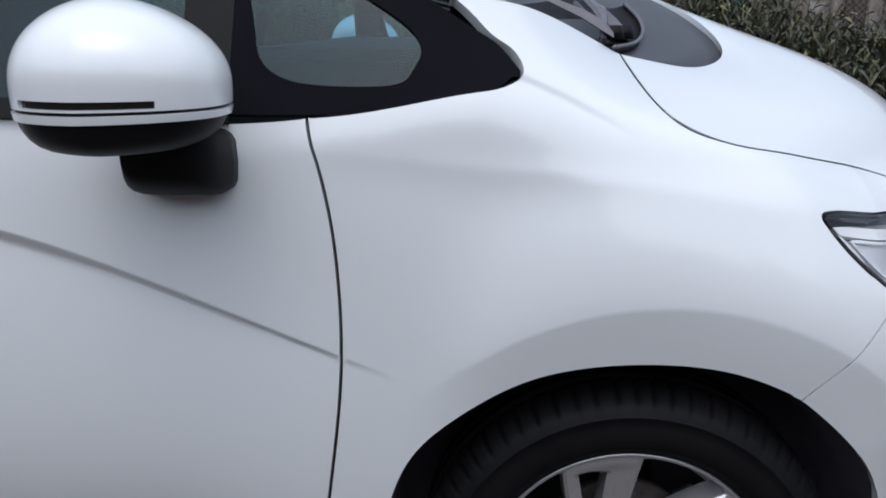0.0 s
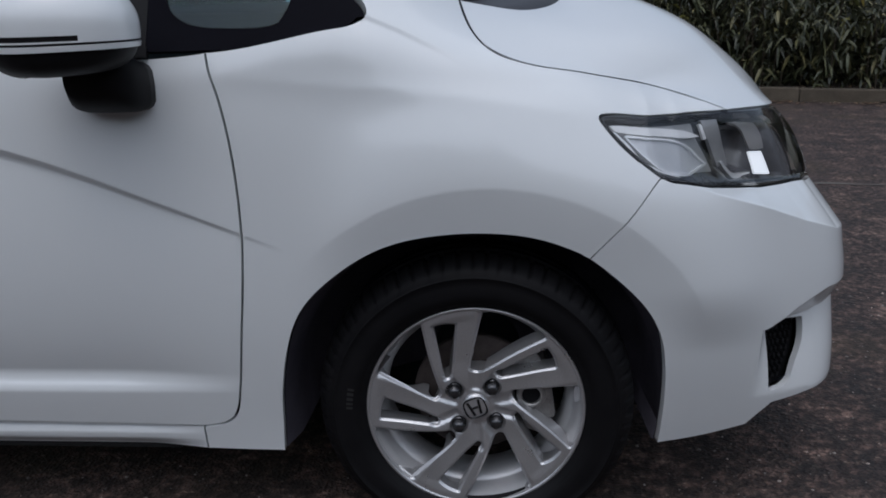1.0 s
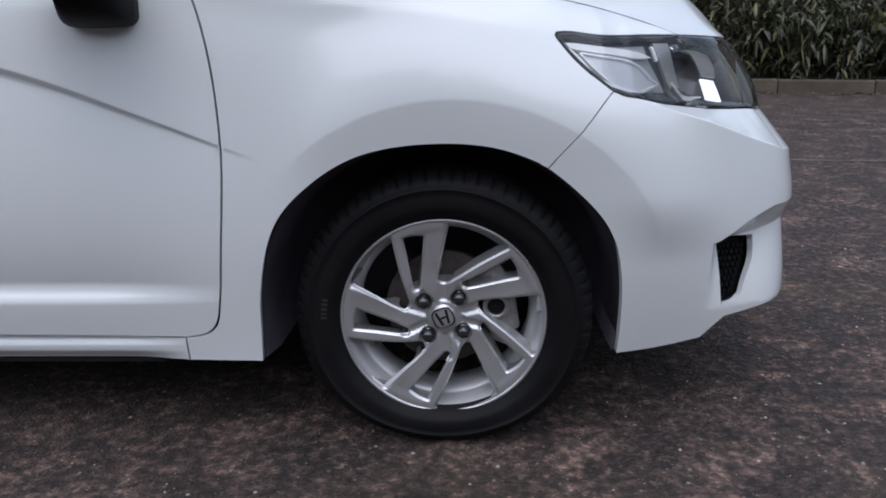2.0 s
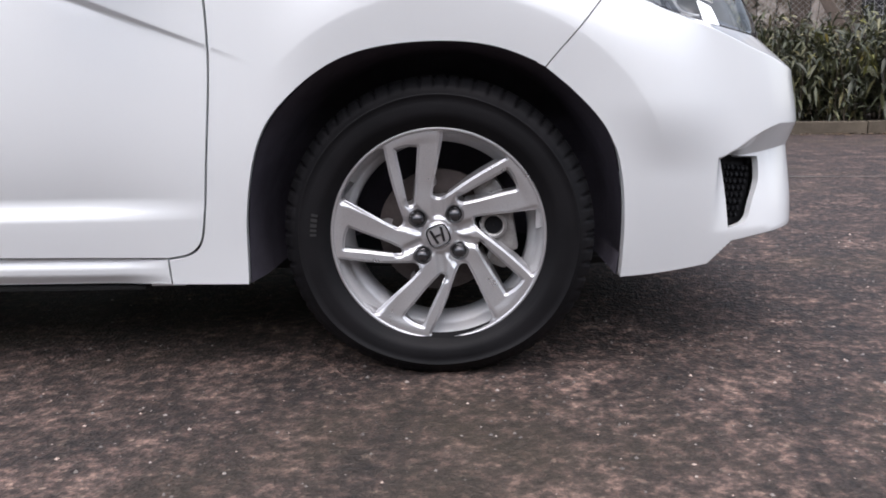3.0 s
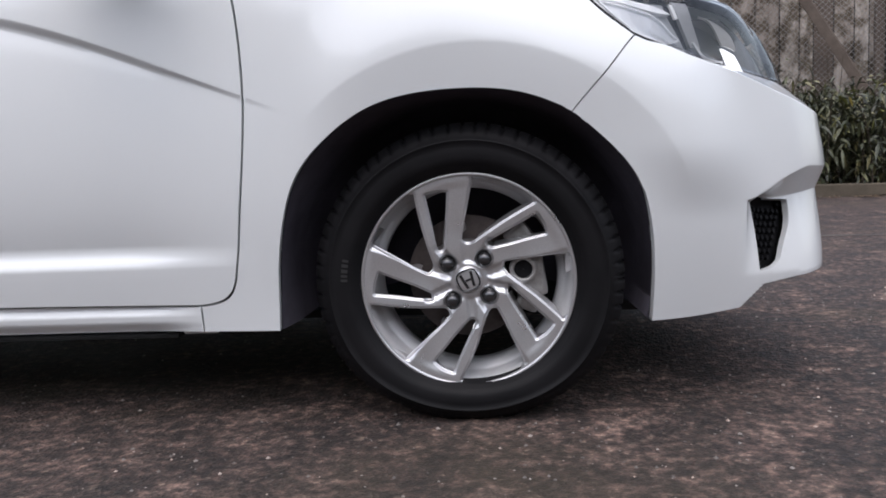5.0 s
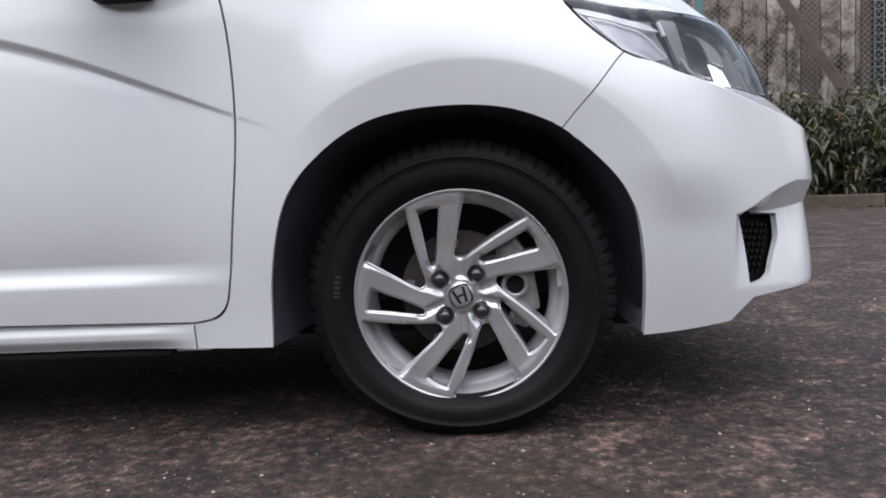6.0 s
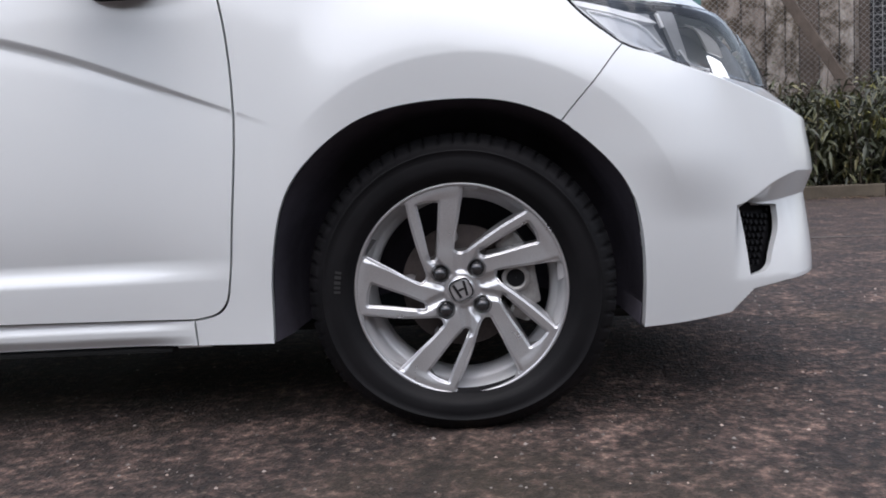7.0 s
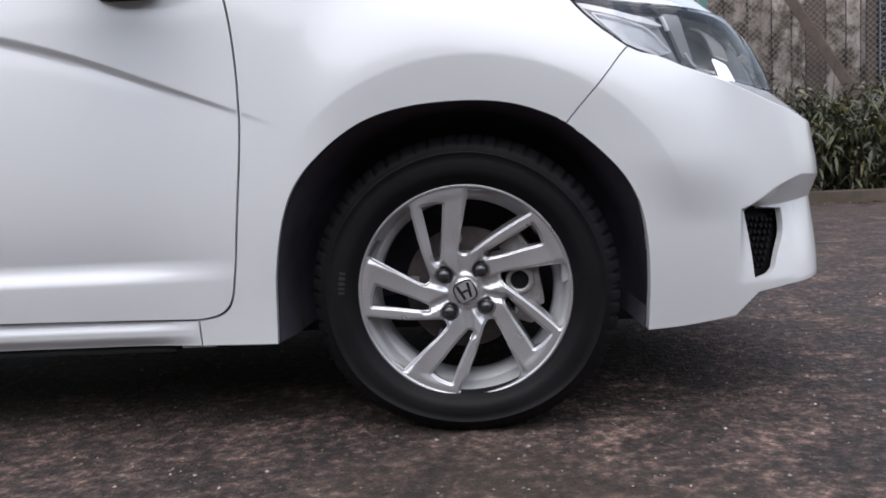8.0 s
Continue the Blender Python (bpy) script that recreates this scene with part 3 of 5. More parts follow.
rng = np.random.default_rng(4)
fallen = [np.array(along(rng.uniform(-7, 5), -abs(rng.normal(0, .10)) - .01, .012)) for _ in range(420)]
fallen += [np.array(along(rng.uniform(-7, 5), rng.uniform(.12, .5), .115)) for _ in range(260)]
tagged(leaf_cloud("fallen_leaves", fallen, DEAD_LEAF, None, 0.08, 0.03, 0.05, 9, 0.85), "brown dead leaves lying along the kerb", "leaves", kind="stuff")


def fence():
    """Upright weathered boards behind the hedge."""
    holder = tagged(new("board_fence"), "weathered pale grey upright fence boards", "fence")
    rng = random.Random(5)
    u = -9.0
    while u < 5.0:
        w = rng.choice((0.17, 0.20, 0.24, 0.30))
        bm = bmesh.new()
        box(bm, (w - 0.012, 0.022, 3.2), KERB_AT @ Matrix.Translation((u + w / 2, 2.6 + rng.uniform(0, .03), 1.6 + rng.uniform(-.1, .1))), 0.003)
        part("board", bm, BOARD if rng.random() < .72 else TIMBER, holder)
        u += w
    # sheet added behind the boards so that no sky shows and gaps stay dark
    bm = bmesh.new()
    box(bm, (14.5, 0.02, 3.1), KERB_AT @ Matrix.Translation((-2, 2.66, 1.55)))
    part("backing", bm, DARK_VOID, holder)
    bm = bmesh.new()
    for z in (0.5, 2.6):
        box(bm, (14, 0.05, 0.09), KERB_AT @ Matrix.Translation((-2, 2.70, z)))
    part("rail", bm, TIMBER, holder)


fence()


def chain_link():
    holder = tagged(new("chain_link_fence"), "rusty galvanised chain-link wire fence", "fence")
    verts, faces = [], []

    def wire(a, b, r=0.0023):
        a, b = Vector(a), Vector(b)
        d = (b - a).normalized()
        p = d.orthogonal().normalized()
        q = d.cross(p)
        k = len(verts)
        for c in (a, b):
            verts.extend([KERB_AT @ (c + r * (p * math.cos(t) + q * math.sin(t))) for t in (0, 2.094, 4.189)])
        faces.extend([(k + i, k + (i + 1) % 3, k + 3 + (i + 1) % 3, k + 3 + i) for i in range(3)])

    step, top = 0.075, 2.6
    for i in range(-120, 45):
        x = i * step
        for sx in (1, -1):
            wire((x, 2.2, 0.1), (x + sx * top, 2.2 + .004 * sx, 0.1 + top))
    wire((-8, 2.2, 2.7), (3, 2.2, 2.7), 0.003)
    wire((-8, 2.2, 1.1), (3, 2.2, 1.1), 0.003)
    make("wire_mesh", verts, faces, WIRE, holder)
    for u in (-6.3, -3.9, -1.55, 0.62, 2.9):
        bm = bmesh.new()
        box(bm, (0.11, 0.10, 2.6), KERB_AT @ Matrix.Translation((u, 2.28, 1.25)), 0.008)
        part("post", bm, TIMBER, holder)


chain_link()

brace = bmesh.new()
d = Vector((1.0, -0.25, -1.75))
m = KERB_AT @ Matrix.Translation((0.22, 1.9, 1.5)) @ d.to_track_quat("Z", "Y").to_matrix().to_4x4()
box(brace, (0.14, 0.12, 3.4), m, 0.01)
tagged(part("timber_brace", brace, TIMBER, None), "dark weathered timber brace leaning on the fence", "timber")


def mesh_gate():
    holder = tagged(new("mesh_gate"), "dark gate panel with a square welded wire grid", "gate")
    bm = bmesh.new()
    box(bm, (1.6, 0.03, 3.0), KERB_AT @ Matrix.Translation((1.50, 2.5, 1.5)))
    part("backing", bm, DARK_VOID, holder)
    bm = bmesh.new()
    for i in range(17):
        tube(bm, [KERB_AT @ Vector((0.70 + i * 0.1, 2.15, .2)), KERB_AT @ Vector((0.70 + i * 0.1, 2.15, 3.0))], 0.004, 4)
    for i in range(29):
        tube(bm, [KERB_AT @ Vector((0.70, 2.15, .2 + i * 0.1)), KERB_AT @ Vector((2.30, 2.15, .2 + i * .1))], 0.004, 4)
    part("grid", bm, WIRE, holder)


mesh_gate()
bm = bmesh.new()
box(bm, (0.10, 0.10, 3.0), KERB_AT @ Matrix.Translation((-1.36, 2.1, 1.5)), 0.012)
tagged(part("painted_post", bm, TEAL, None), "teal painted fence post behind the hedge", "post")


# ---- unseen dark belt added behind the camera, closing the car park for the reflections ----
def dark_belt():
    verts, faces = [], []
    rng = random.Random(6)
    n = 160
    for i in range(n + 1):
        a = math.pi * (1.02 + 0.96 * i / n)
        r = 15 + 1.2 * math.sin(i * .7) + rng.uniform(-.5, .5)
        x, y = r * 1.5 * math.cos(a), 1.0 + r * math.sin(a)
        h = 6.3 + .5 * math.sin(i * .31) + .35 * math.sin(i * 1.1) + rng.uniform(-.3, .3)
        for t in (0, .3, .6, .85, 1.0):
            verts.append((x * (1 + .08 * t * t), y * (1 + .05 * t * t) + rng.uniform(-.3, .3), h * t))
    for i in range(n):
        for j in range(4):
            q = i * 5 + j
            faces.append((q, q + 1, q + 6, q + 5))
    return make("backdrop", verts, faces, BELT, smooth=False)


BELT = grained("dark_surround", (0.012, 0.016, 0.010), (0.05, 0.056, 0.036), 1.2, 0.9, 9.0, 0)
tagged(dark_belt(), "unseen dark belt closing the car park, added for reflections", "trees", kind="structure")


# ---- the car ----
car = tagged(new("hatchback_car"), "clean white five-door hatchback parked on asphalt", "car")
car.location = (0, 0, 0)


def side_surf(mirror, off=0.0, sill=False):
    """The body surface on the near side, or mirrored on the far side, moved out by off."""
    def surf(s, w):
        p = body(s, w, sill)
        if off:
            e = 6e-3
            n = np.cross(body(s + e, w) - body(s - e, w), body(s, w + e) - body(s, w - e))
            p = p + off * n / (np.linalg.norm(n, axis=-1, keepdims=True) + 1e-12)
        if mirror:
            p = p * (1, -1, 1) + (0, 2 * MID, 0)
        return p
    return surf


# lines on the body, as (s, w)
DOOR_LINE = curve([(-.472, .707), (-.4555, .592), (-.439, .499), (-.4305, .415), (-.4285, .345), (-.436, .28), (-.453, .205), (-.466, .15), (-.476, .113)])
DOOR_FOOT = curve([(-.476, .113), (-.485, .094), (-.502, .079), (-.528, .0705), (-.558, .0665)], .004)
ARCH_REAR = curve([(-.393, .010), (-.388, .075), (-.383, .126), (-.371, .174), (-.340, .233), (-.273, .280), (-.178, .317), (-.083, .332), (0, .335), (.06, .333), (.127, .325), (.178, .3134), (.2150, .3032)], .006)
ARCH_FRONT = curve([(.2150, .3032), (.293, .265), (.355, .2165), (.3845, .153), (.394, .10), (.398, .04), (.399, .003)], .006)
SEAM = curve([(.2150, .3032), (.2765, .3585), (.3465, .4365)])
LAMP_LOW_REAR = curve([(.3465, .4365), (.296, .455), (.251, .483), (.2405, .494)], .005)
LAMP_TIP = curve([(.2405, .494), (.2355, .502), (.2385, .511), (.247, .517)], .003)
LAMP_TOP = curve([(.247, .517), (.281, .539), (.401, .628), (.546, .684)])
BONNET_GAP = curve([(.546, .684), (.508, .706), (.455, .722), (.40, .726), (.335, .714), (.237, .681), (.19, .669), (.135, .660), (.088, .664), (.045, .678), (.009, .714), (-.011, .759), (-.02, .793)])
s_low = np.linspace(.3465, 1.0, 90)
LAMP_LOW = np.stack([s_low, level(s_low, fold_z(s_low) + np.interp(s_low, [.3465, .40, .48, .60, .70, .80, 1.0], [-.0105, .000, .011, .026, .050, .070, .076]))], 1)
LAMP_LOW[0] = .3465, .4365
TOP_W = float(LAMP_LOW[-1, 1])
LAMP_END = curve([tuple(LAMP_LOW[-1]), (1.015, .62), (.985, .70)])
LAMP_NOSE = curve([(.985, .70), (.87, .716), (.77, .721), (.70, .714), (.638, .702), (.546, .684)])
WINDOW_FOOT = curve([(-.285, .793), (-.252, .773), (-.222, .752), (-.194, .736), (-.1865, .7185), (-.200, .7075), (-.243, .701), (-.353, .701), (-.472, .707)], .006)
arch2 = [(-2.53 + .39 * math.cos(a), max(.012, np.interp(HUB + .385 * math.sin(a), [.19, .30, .45, .62, .77], [0, .1, .2, .3, .4]))) for a in np.linspace(-.3, math.pi + .3, 40)]
ARCH_BACK = np.array(arch2)


def at_height(s0, s1, height, step=.007):
    s = np.arange(s0, s1, step)
    return np.stack([s, level(s, height(s))], 1)


FOLDS = [at_height(-1.4, -.34, lambda s, d=d: crease_z(s) - d) for d in (-.004, 0, .004, .009, .014, .020, .027, .034, .042)]
FOLDS += [at_height(-1.4, -.47, lambda s, d=d: .341 + d + 0 * s, .012) for d in (-.02, -.006, 0, .008, .02, .035, .05)]
FOLDS += [at_height(-.26, .02, lambda s, d=d: pillar_fold_z(s) - d, .006) for d in (-.004, 0, .004, .009, .015, .024)]
arc = np.linspace(.12, math.pi - .35, 150)
for d in (.004, .0, -.004, -.008, -.014):
    sa = FLARE_X + (FLARE_R + d) * np.cos(arc)
    FOLDS.append(np.stack([sa + .012 * smooth01((sa - .3) / .1), level(sa, FLARE_Z + (FLARE_R + d) * np.sin(arc))], 1))
NOSE_FOLDS = [at_height(.36, 1.45, lambda s, d=d: fold_z(s) + d) for d in (-.006, -.002, .002, .006)]
NOSE_FOLDS += [at_height(.50, 1.45, lambda s, d=d: fold_z(s) + fold_width(s) * d) for d in (.25, .45, .7, .92, 1.1)]
NOSE_FOLDS += [at_height(.615, 1.3, lambda s, d=d: facet_z(s) + d) for d in (-.006, -.002, .002, .006)]
NOSE_FOLDS += [at_height(.62, 1.3, lambda s, d=d: crease_low(s) + d) for d in (-.006, -.002, .002, .006)]
NOSE_FOLDS += [at_height(.60, 1.3, lambda s, d=d: lip_z(s) + d) for d in (-.006, -.002, .002, .006)]


def seam_gap(p):
    """Half the width of the gap at points of a panel's edge."""
    g = np.where(p[:, 0] < -.38, .0024, .0022)
    near_seam = (p[:, 0] > .2) & (p[:, 0] < .36) & (p[:, 1] < .45)
    g = np.where((p[:, 1] > .645) & (p[:, 0] > -.05) & (p[:, 0] < .5), .0034, g)
    return np.where(near_seam, .0011, g)


def body_panels(mirror):
    surf, f = side_surf(mirror), mirror
    fine, folds, nose_folds = (.03, (), ()) if mirror else (.012, FOLDS, NOSE_FOLDS + FOLDS[-5:])
    part_of = dict(surf=surf, parent=car, flip=f)
    panel("front_wing", [loop(curve([(-.558, .012), (-.393, .010)]), ARCH_REAR, SEAM, LAMP_LOW_REAR, LAMP_TIP, LAMP_TOP, BONNET_GAP,
                              curve([(-.02, .793), (-.285, .793)]), WINDOW_FOOT, DOOR_LINE, DOOR_FOOT, curve([(-.558, .0665), (-.558, .012)]))],
          material=PAINT, cell=fine, thick=.018, gap=seam_gap, lines=folds, label="white front wing with a flared wheel arch", **part_of)
    intake = loop(curve([(.632, .214), (.752, .216)]), curve([(.752, .216), (.744, .172), (.722, .134), (.706, .098)]), curve([(.706, .098), (.692, .087), (.674, .082), (.655, .080)]), curve([(.655, .080), (.646, .148), (.632, .214)]))
    panel("front_bumper", [loop(SEAM[::-1], ARCH_FRONT, curve([(.399, .003), (.58, .003), (S_NOSE, .003)]), curve([(S_NOSE, .003), (S_NOSE, TOP_W)]),
                                curve([(S_NOSE, TOP_W), (1.15, TOP_W), tuple(LAMP_LOW[-1])]), LAMP_LOW[::-1]), intake],
          material=PAINT, cell=fine, thick=.016, gap=seam_gap, lines=nose_folds, label="white front bumper corner with a black intake", **part_of)
    grille = panel("intake_grille", [shrink(intake if area(intake) > 0 else intake[::-1], -.006)], side_surf(mirror, -.030), BLACK_PLASTIC, car,
                   "black honeycomb fog lamp grille", .012, .006, 0, f)
    ribs, rf, rn = [], [], []
    sf = side_surf(mirror, -.029)
    for i in range(9):
        for j in range(11):
            a, b = .638 + i * .0135 + (j % 2) * .0068, .075 + j * .0135
            if not inside([shrink(intake if area(intake) > 0 else intake[::-1], .006)], np.array([(a, b)]))[0]:
                continue
            k = len(ribs)
            for q in range(6):
                t = q * math.pi / 3
                ribs.append(sf(np.array(a + .0062 * math.cos(t)), np.array(b + .0072 * math.sin(t))))
            for q in range(6):
                t = q * math.pi / 3
                ribs.append(side_surf(mirror, -.020)(np.array(a + .0040 * math.cos(t)), np.array(b + .005 * math.sin(t))))
            rf += [(k + q, k + (q + 1) % 6, k + 6 + (q + 1) % 6, k + 6 + q) for q in range(6)] + [tuple(k + 6 + q for q in range(6))]
    make("honeycomb", ribs, rf, BLACK_PLASTIC, grille, smooth=False)
    door_rear = curve([(-1.42, .075), (-1.43, .30), (-1.45, .50), (-1.44, .705)])
    door = panel("front_door", [loop(DOOR_LINE, DOOR_FOOT, curve([(-.558, .0665), (-.75, .069), (-1.0, .072), (-1.42, .075)]), door_rear, curve([(-1.44, .705), (-.472, .707)]))],
                 material=PAINT, cell=fine, thick=.018, gap=seam_gap, lines=folds, label="white front door with a sharp swage line", **part_of)
    bm = bmesh.new()
    box(bm, (.19, .03, .035), Matrix.Translation((-1.26, (2 * MID + .075) if mirror else -.075, .86)), .012)
    part("door_handle", bm, PAINT, door)
    panel("rear_door", [loop(door_rear[::-1], curve([(-1.42, .075), (-2.08, .078)]), curve([(-2.08, .078), (-2.14, .20), (-2.30, .34)]), curve([(-2.30, .34), (-2.35, .50), (-2.36, .705)]), curve([(-2.36, .705), (-1.44, .705)]))],
          material=PAINT, cell=.03, **part_of)
    panel("rear_wing", [loop(curve([(-2.36, .705), (-2.35, .50), (-2.30, .34)]), ARCH_BACK[np.argmin(abs(ARCH_BACK[:, 0] + 2.30) + (ARCH_BACK[:, 1] < .2)):], curve([(-2.92, .012), (S_REAR, .012)]),
                             curve([(S_REAR, .012), (S_REAR, .79)]), curve([(S_REAR, .79), (-2.8, .79), (-2.36, .705)]))],
          material=PAINT, cell=.03, **part_of)
    panel("sill", [loop(curve([(-2.12, .012), (-.558, .012)]), curve([(-.558, .012), (-.558, .0665)]), curve([(-.558, .0665), (-.75, .069), (-1.0, .072), (-1.42, .075), (-2.08, .078)]), curve([(-2.08, .078), (-2.12, .012)]))],
          side_surf(mirror, 0, True), PAINT, car, "white sill below the doors", .03 if mirror else .0065, flip=f)
    lip = bmesh.new()
    y = .035
    box(lip, (1.55, .05, .012), Matrix.Translation((-1.40, 2 * MID - y if mirror else y, .192)), .004)
    part("jacking_rail", lip, INNER, car)
    tab = bmesh.new()
    y = .012
    box(tab, (.075, .012, .028), Matrix.Translation((-.575, 2 * MID - y if mirror else y, .209)), .003)
    part("sill_tab", tab, PAINT, car)
    # blackout shell added so that the panel gaps show dark, open at the arches
    for a, b, top in ((-2.05, -.47, .66), (.43, S_NOSE, .47)):
        panel("inner_shell", [loop(curve([(a, .02), (b, .02)]), curve([(b, .02), (b, top)]), curve([(b, top), (a, top)]), curve([(a, top), (a, .02)]))],
              side_surf(mirror, -.05 if a > 0 else -.022), INNER, car, "", .06, .004, 0, f)
    panel("inner_shell", [loop(curve([(-.49, .35), (.40, .35)]), curve([(.40, .35), (.40, .44)]), curve([(.40, .44), (.25, .66)]), curve([(.25, .66), (-.1, .66)]), curve([(-.1, .66), (-.49, .68)]), curve([(-.49, .68), (-.49, .35)]))],
          side_surf(mirror, -.028), INNER, car, "", .03, .004, 0, f)
    return door


near_door = body_panels(False)
far_door = body_panels(True)


def arch_liners():
    """Felt liners round the wheels; the front ones follow the edge of the wing and bumper."""
    edge = np.concatenate([ARCH_REAR, ARCH_FRONT[1:]])
    for cx in (0.0, -2.53):
        for mirror in (False, True):
            if cx == 0.0:
                front = side_surf(False, -.014)(edge[:, 0], edge[:, 1])
                angles = [math.atan2(p[2] - HUB, p[0]) for p in front]
                angles = [a if a > -1.2 else a + 2 * math.pi for a in angles]
            else:
                angles = [math.pi + .35 - (math.pi + .7) * i / 48 for i in range(49)]
                front = [(cx + .39 * math.cos(a), 0.0, HUB + .382 * math.sin(a)) for a in angles]
            verts, faces = [], []
            for p, a in zip(front, angles):
                verts.append((p[0], p[1], p[2]))
                for r, y in ((.374, .05), (.366, .26), (.10, .30)):
                    verts.append((cx + r * 1.02 * math.cos(a), y, max(.20, HUB + r * math.sin(a))))
            if mirror:
                verts = [(x, 2 * MID - y, z) for x, y, z in verts]
            for i in range(len(angles) - 1):
                for j in range(3):
                    q = i * 4 + j
                    faces.append((q, q + 1, q + 5, q + 4))
            make("arch_liner", verts, faces, LINER, car, "felt wheel arch liner, lightened for veiling glare")


arch_liners()
under = bmesh.new()
box(under, (1.66, 1.50, .02), Matrix.Translation((-1.265, MID, .20)))
box(under, (.20, .90, .02), Matrix.Translation((.49, MID, .225)), .006)
box(under, (.84, 1.10, .02), Matrix.Translation((-.03, MID, .188)), .006)
box(under, (1.1, .96, .02), Matrix.Translation((-2.55, MID, .22)))
part("underbody", under, INNER, car)

# ---- bonnet ----
GAP3 = body(BONNET_GAP[::-1, 0], BONNET_GAP[::-1, 1])
GAP_SP = natural(np.linspace(0, 1, 12), GAP3[np.linspace(0, len(GAP3) - 1, 12).astype(int)])
REAR_SP = natural(np.linspace(0, 1, 6), [GAP3[0], (.045, .235, 1.074), (.12, .285, 1.067), (.19, .43, 1.092), (.168, .60, 1.150), (.11, .785, 1.198)])
NOSE_SP = natural(np.linspace(0, 1, 5), [GAP3[-1], (.640, .338, .856), (.684, .470, .848), (.712, .610, .843), (.728, .785, .838)])
CENTRE_SP = natural([0, .2, .4, .56, .76, .9, 1], [(.11, .785, 1.198), (.24, .785, 1.146), (.37, .785, 1.088), (.48, .785, 1.032), (.60, .785, .952), (.685, .785, .885), (.728, .785, .838)])



def bonnet_surf(u, v):
    u, v = np.asarray(u, float) / .8, np.asarray(v, float) / .7
    far = v > 1
    v = np.where(far, 2 - v, v)
    u, v = np.clip(u, 0, 1), np.clip(v, 0, 1)
    c0, c1, d0, d1 = spline(GAP_SP, u), spline(CENTRE_SP, u), spline(REAR_SP, v), spline(NOSE_SP, v)
    U, V = u[..., None], v[..., None]
    p = (1 - V) * c0 + V * c1 + (1 - U) * d0 + U * d1 - ((1 - U) * (1 - V) * spline(GAP_SP, 0 * u) + U * (1 - V) * spline(GAP_SP, 0 * u + 1) + (1 - U) * V * spline(CENTRE_SP, 0 * u) + U * V * spline(CENTRE_SP, 0 * u + 1))
    p[..., 2] += .050 * np.sin(math.pi * v ** 1.25) * np.sin(math.pi * np.clip(u, 0, 1)) ** .95
    p[..., 1] = np.where(far, 2 * MID - p[..., 1], p[..., 1])
    return p


panel("bonnet", [loop(curve([(0, 0), (.8, 0)], .012), curve([(.8, 0), (.8, 1.4)], .012), curve([(.8, 1.4), (0, 1.4)], .012), curve([(0, 1.4), (0, 0)], .012))],
      bonnet_surf, PAINT, car, "white bonnet with a raised centre", .02, .014, .003)


# ---- cowl, windscreen, roof and windows ----
def ruled(name, a, b, material, label="", n=40, m=8, bulge=0.0, thick=0.004, parent=None):
    """A sheet between two lines, bowed out by bulge."""
    sa = natural(np.linspace(0, 1, len(a)), np.array(a, float))
    sb = natural(np.linspace(0, 1, len(b)), np.array(b, float))
    u, v = np.meshgrid(np.linspace(0, 1, n), np.linspace(0, 1, m), indexing="ij")
    pa, pb = spline(sa, u), spline(sb, u)
    p = pa + (pb - pa) * v[..., None]
    nn = np.cross(np.gradient(p, axis=0), np.gradient(p, axis=1))
    nn /= np.linalg.norm(nn, axis=-1, keepdims=True) + 1e-12
    p = p + nn * (bulge * np.sin(math.pi * v))[..., None]
    back = p - nn * thick
    verts = [*p.reshape(-1, 3), *back.reshape(-1, 3)]
    k, faces = n * m, []
    for i in range(n - 1):
        for j in range(m - 1):
            q = i * m + j
            faces += [(q, q + m, q + m + 1, q + 1), (k + q, k + q + 1, k + q + m + 1, k + q + m)]
    rim = [i * m for i in range(n)] + [(n - 1) * m + j for j in range(1, m)] + [i * m + m - 1 for i in range(n - 2, -1, -1)] + [j for j in range(m - 2, 0, -1)]
    for i, q in enumerate(rim):
        r = rim[(i + 1) % len(rim)]
        faces.append((q, k + q, k + r, r))
    return make(name, verts, faces, material, parent or car, label)


def both(pts):
    """The points and their mirror images on the far side, as one line across the car."""
    return pts + [(x, 2 * MID - y, z) for x, y, z in pts[-2::-1]]


REAR_EDGE = [tuple(GAP3[0] + (-.02, .0, -.006)), (.045, .237, 1.067), (.12, .287, 1.060), (.188, .43, 1.084), (.164, .60, 1.142), (.106, .785, 1.190)]
ruled("cowl", both(REAR_EDGE), both([(-.38, .14, 1.180), (-.33, .24, 1.165), (-.27, .33, 1.165), (-.16, .48, 1.185), (-.10, .62, 1.205), (-.07, .785, 1.213)]),
      GREY_PLASTIC, "dark grey plastic cowl below the windscreen", 60, 8, .006)
ruled("windscreen", both([(-.39, .14, 1.188), (-.28, .33, 1.170), (-.17, .48, 1.190), (-.11, .62, 1.210), (-.08, .785, 1.218)]), both([(-1.06, .20, 1.500), (-1.02, .36, 1.525), (-1.0, .50, 1.535), (-.98, .64, 1.54), (-.98, .785, 1.542)]),
      GLASS, "tinted windscreen", 60, 14, .02)
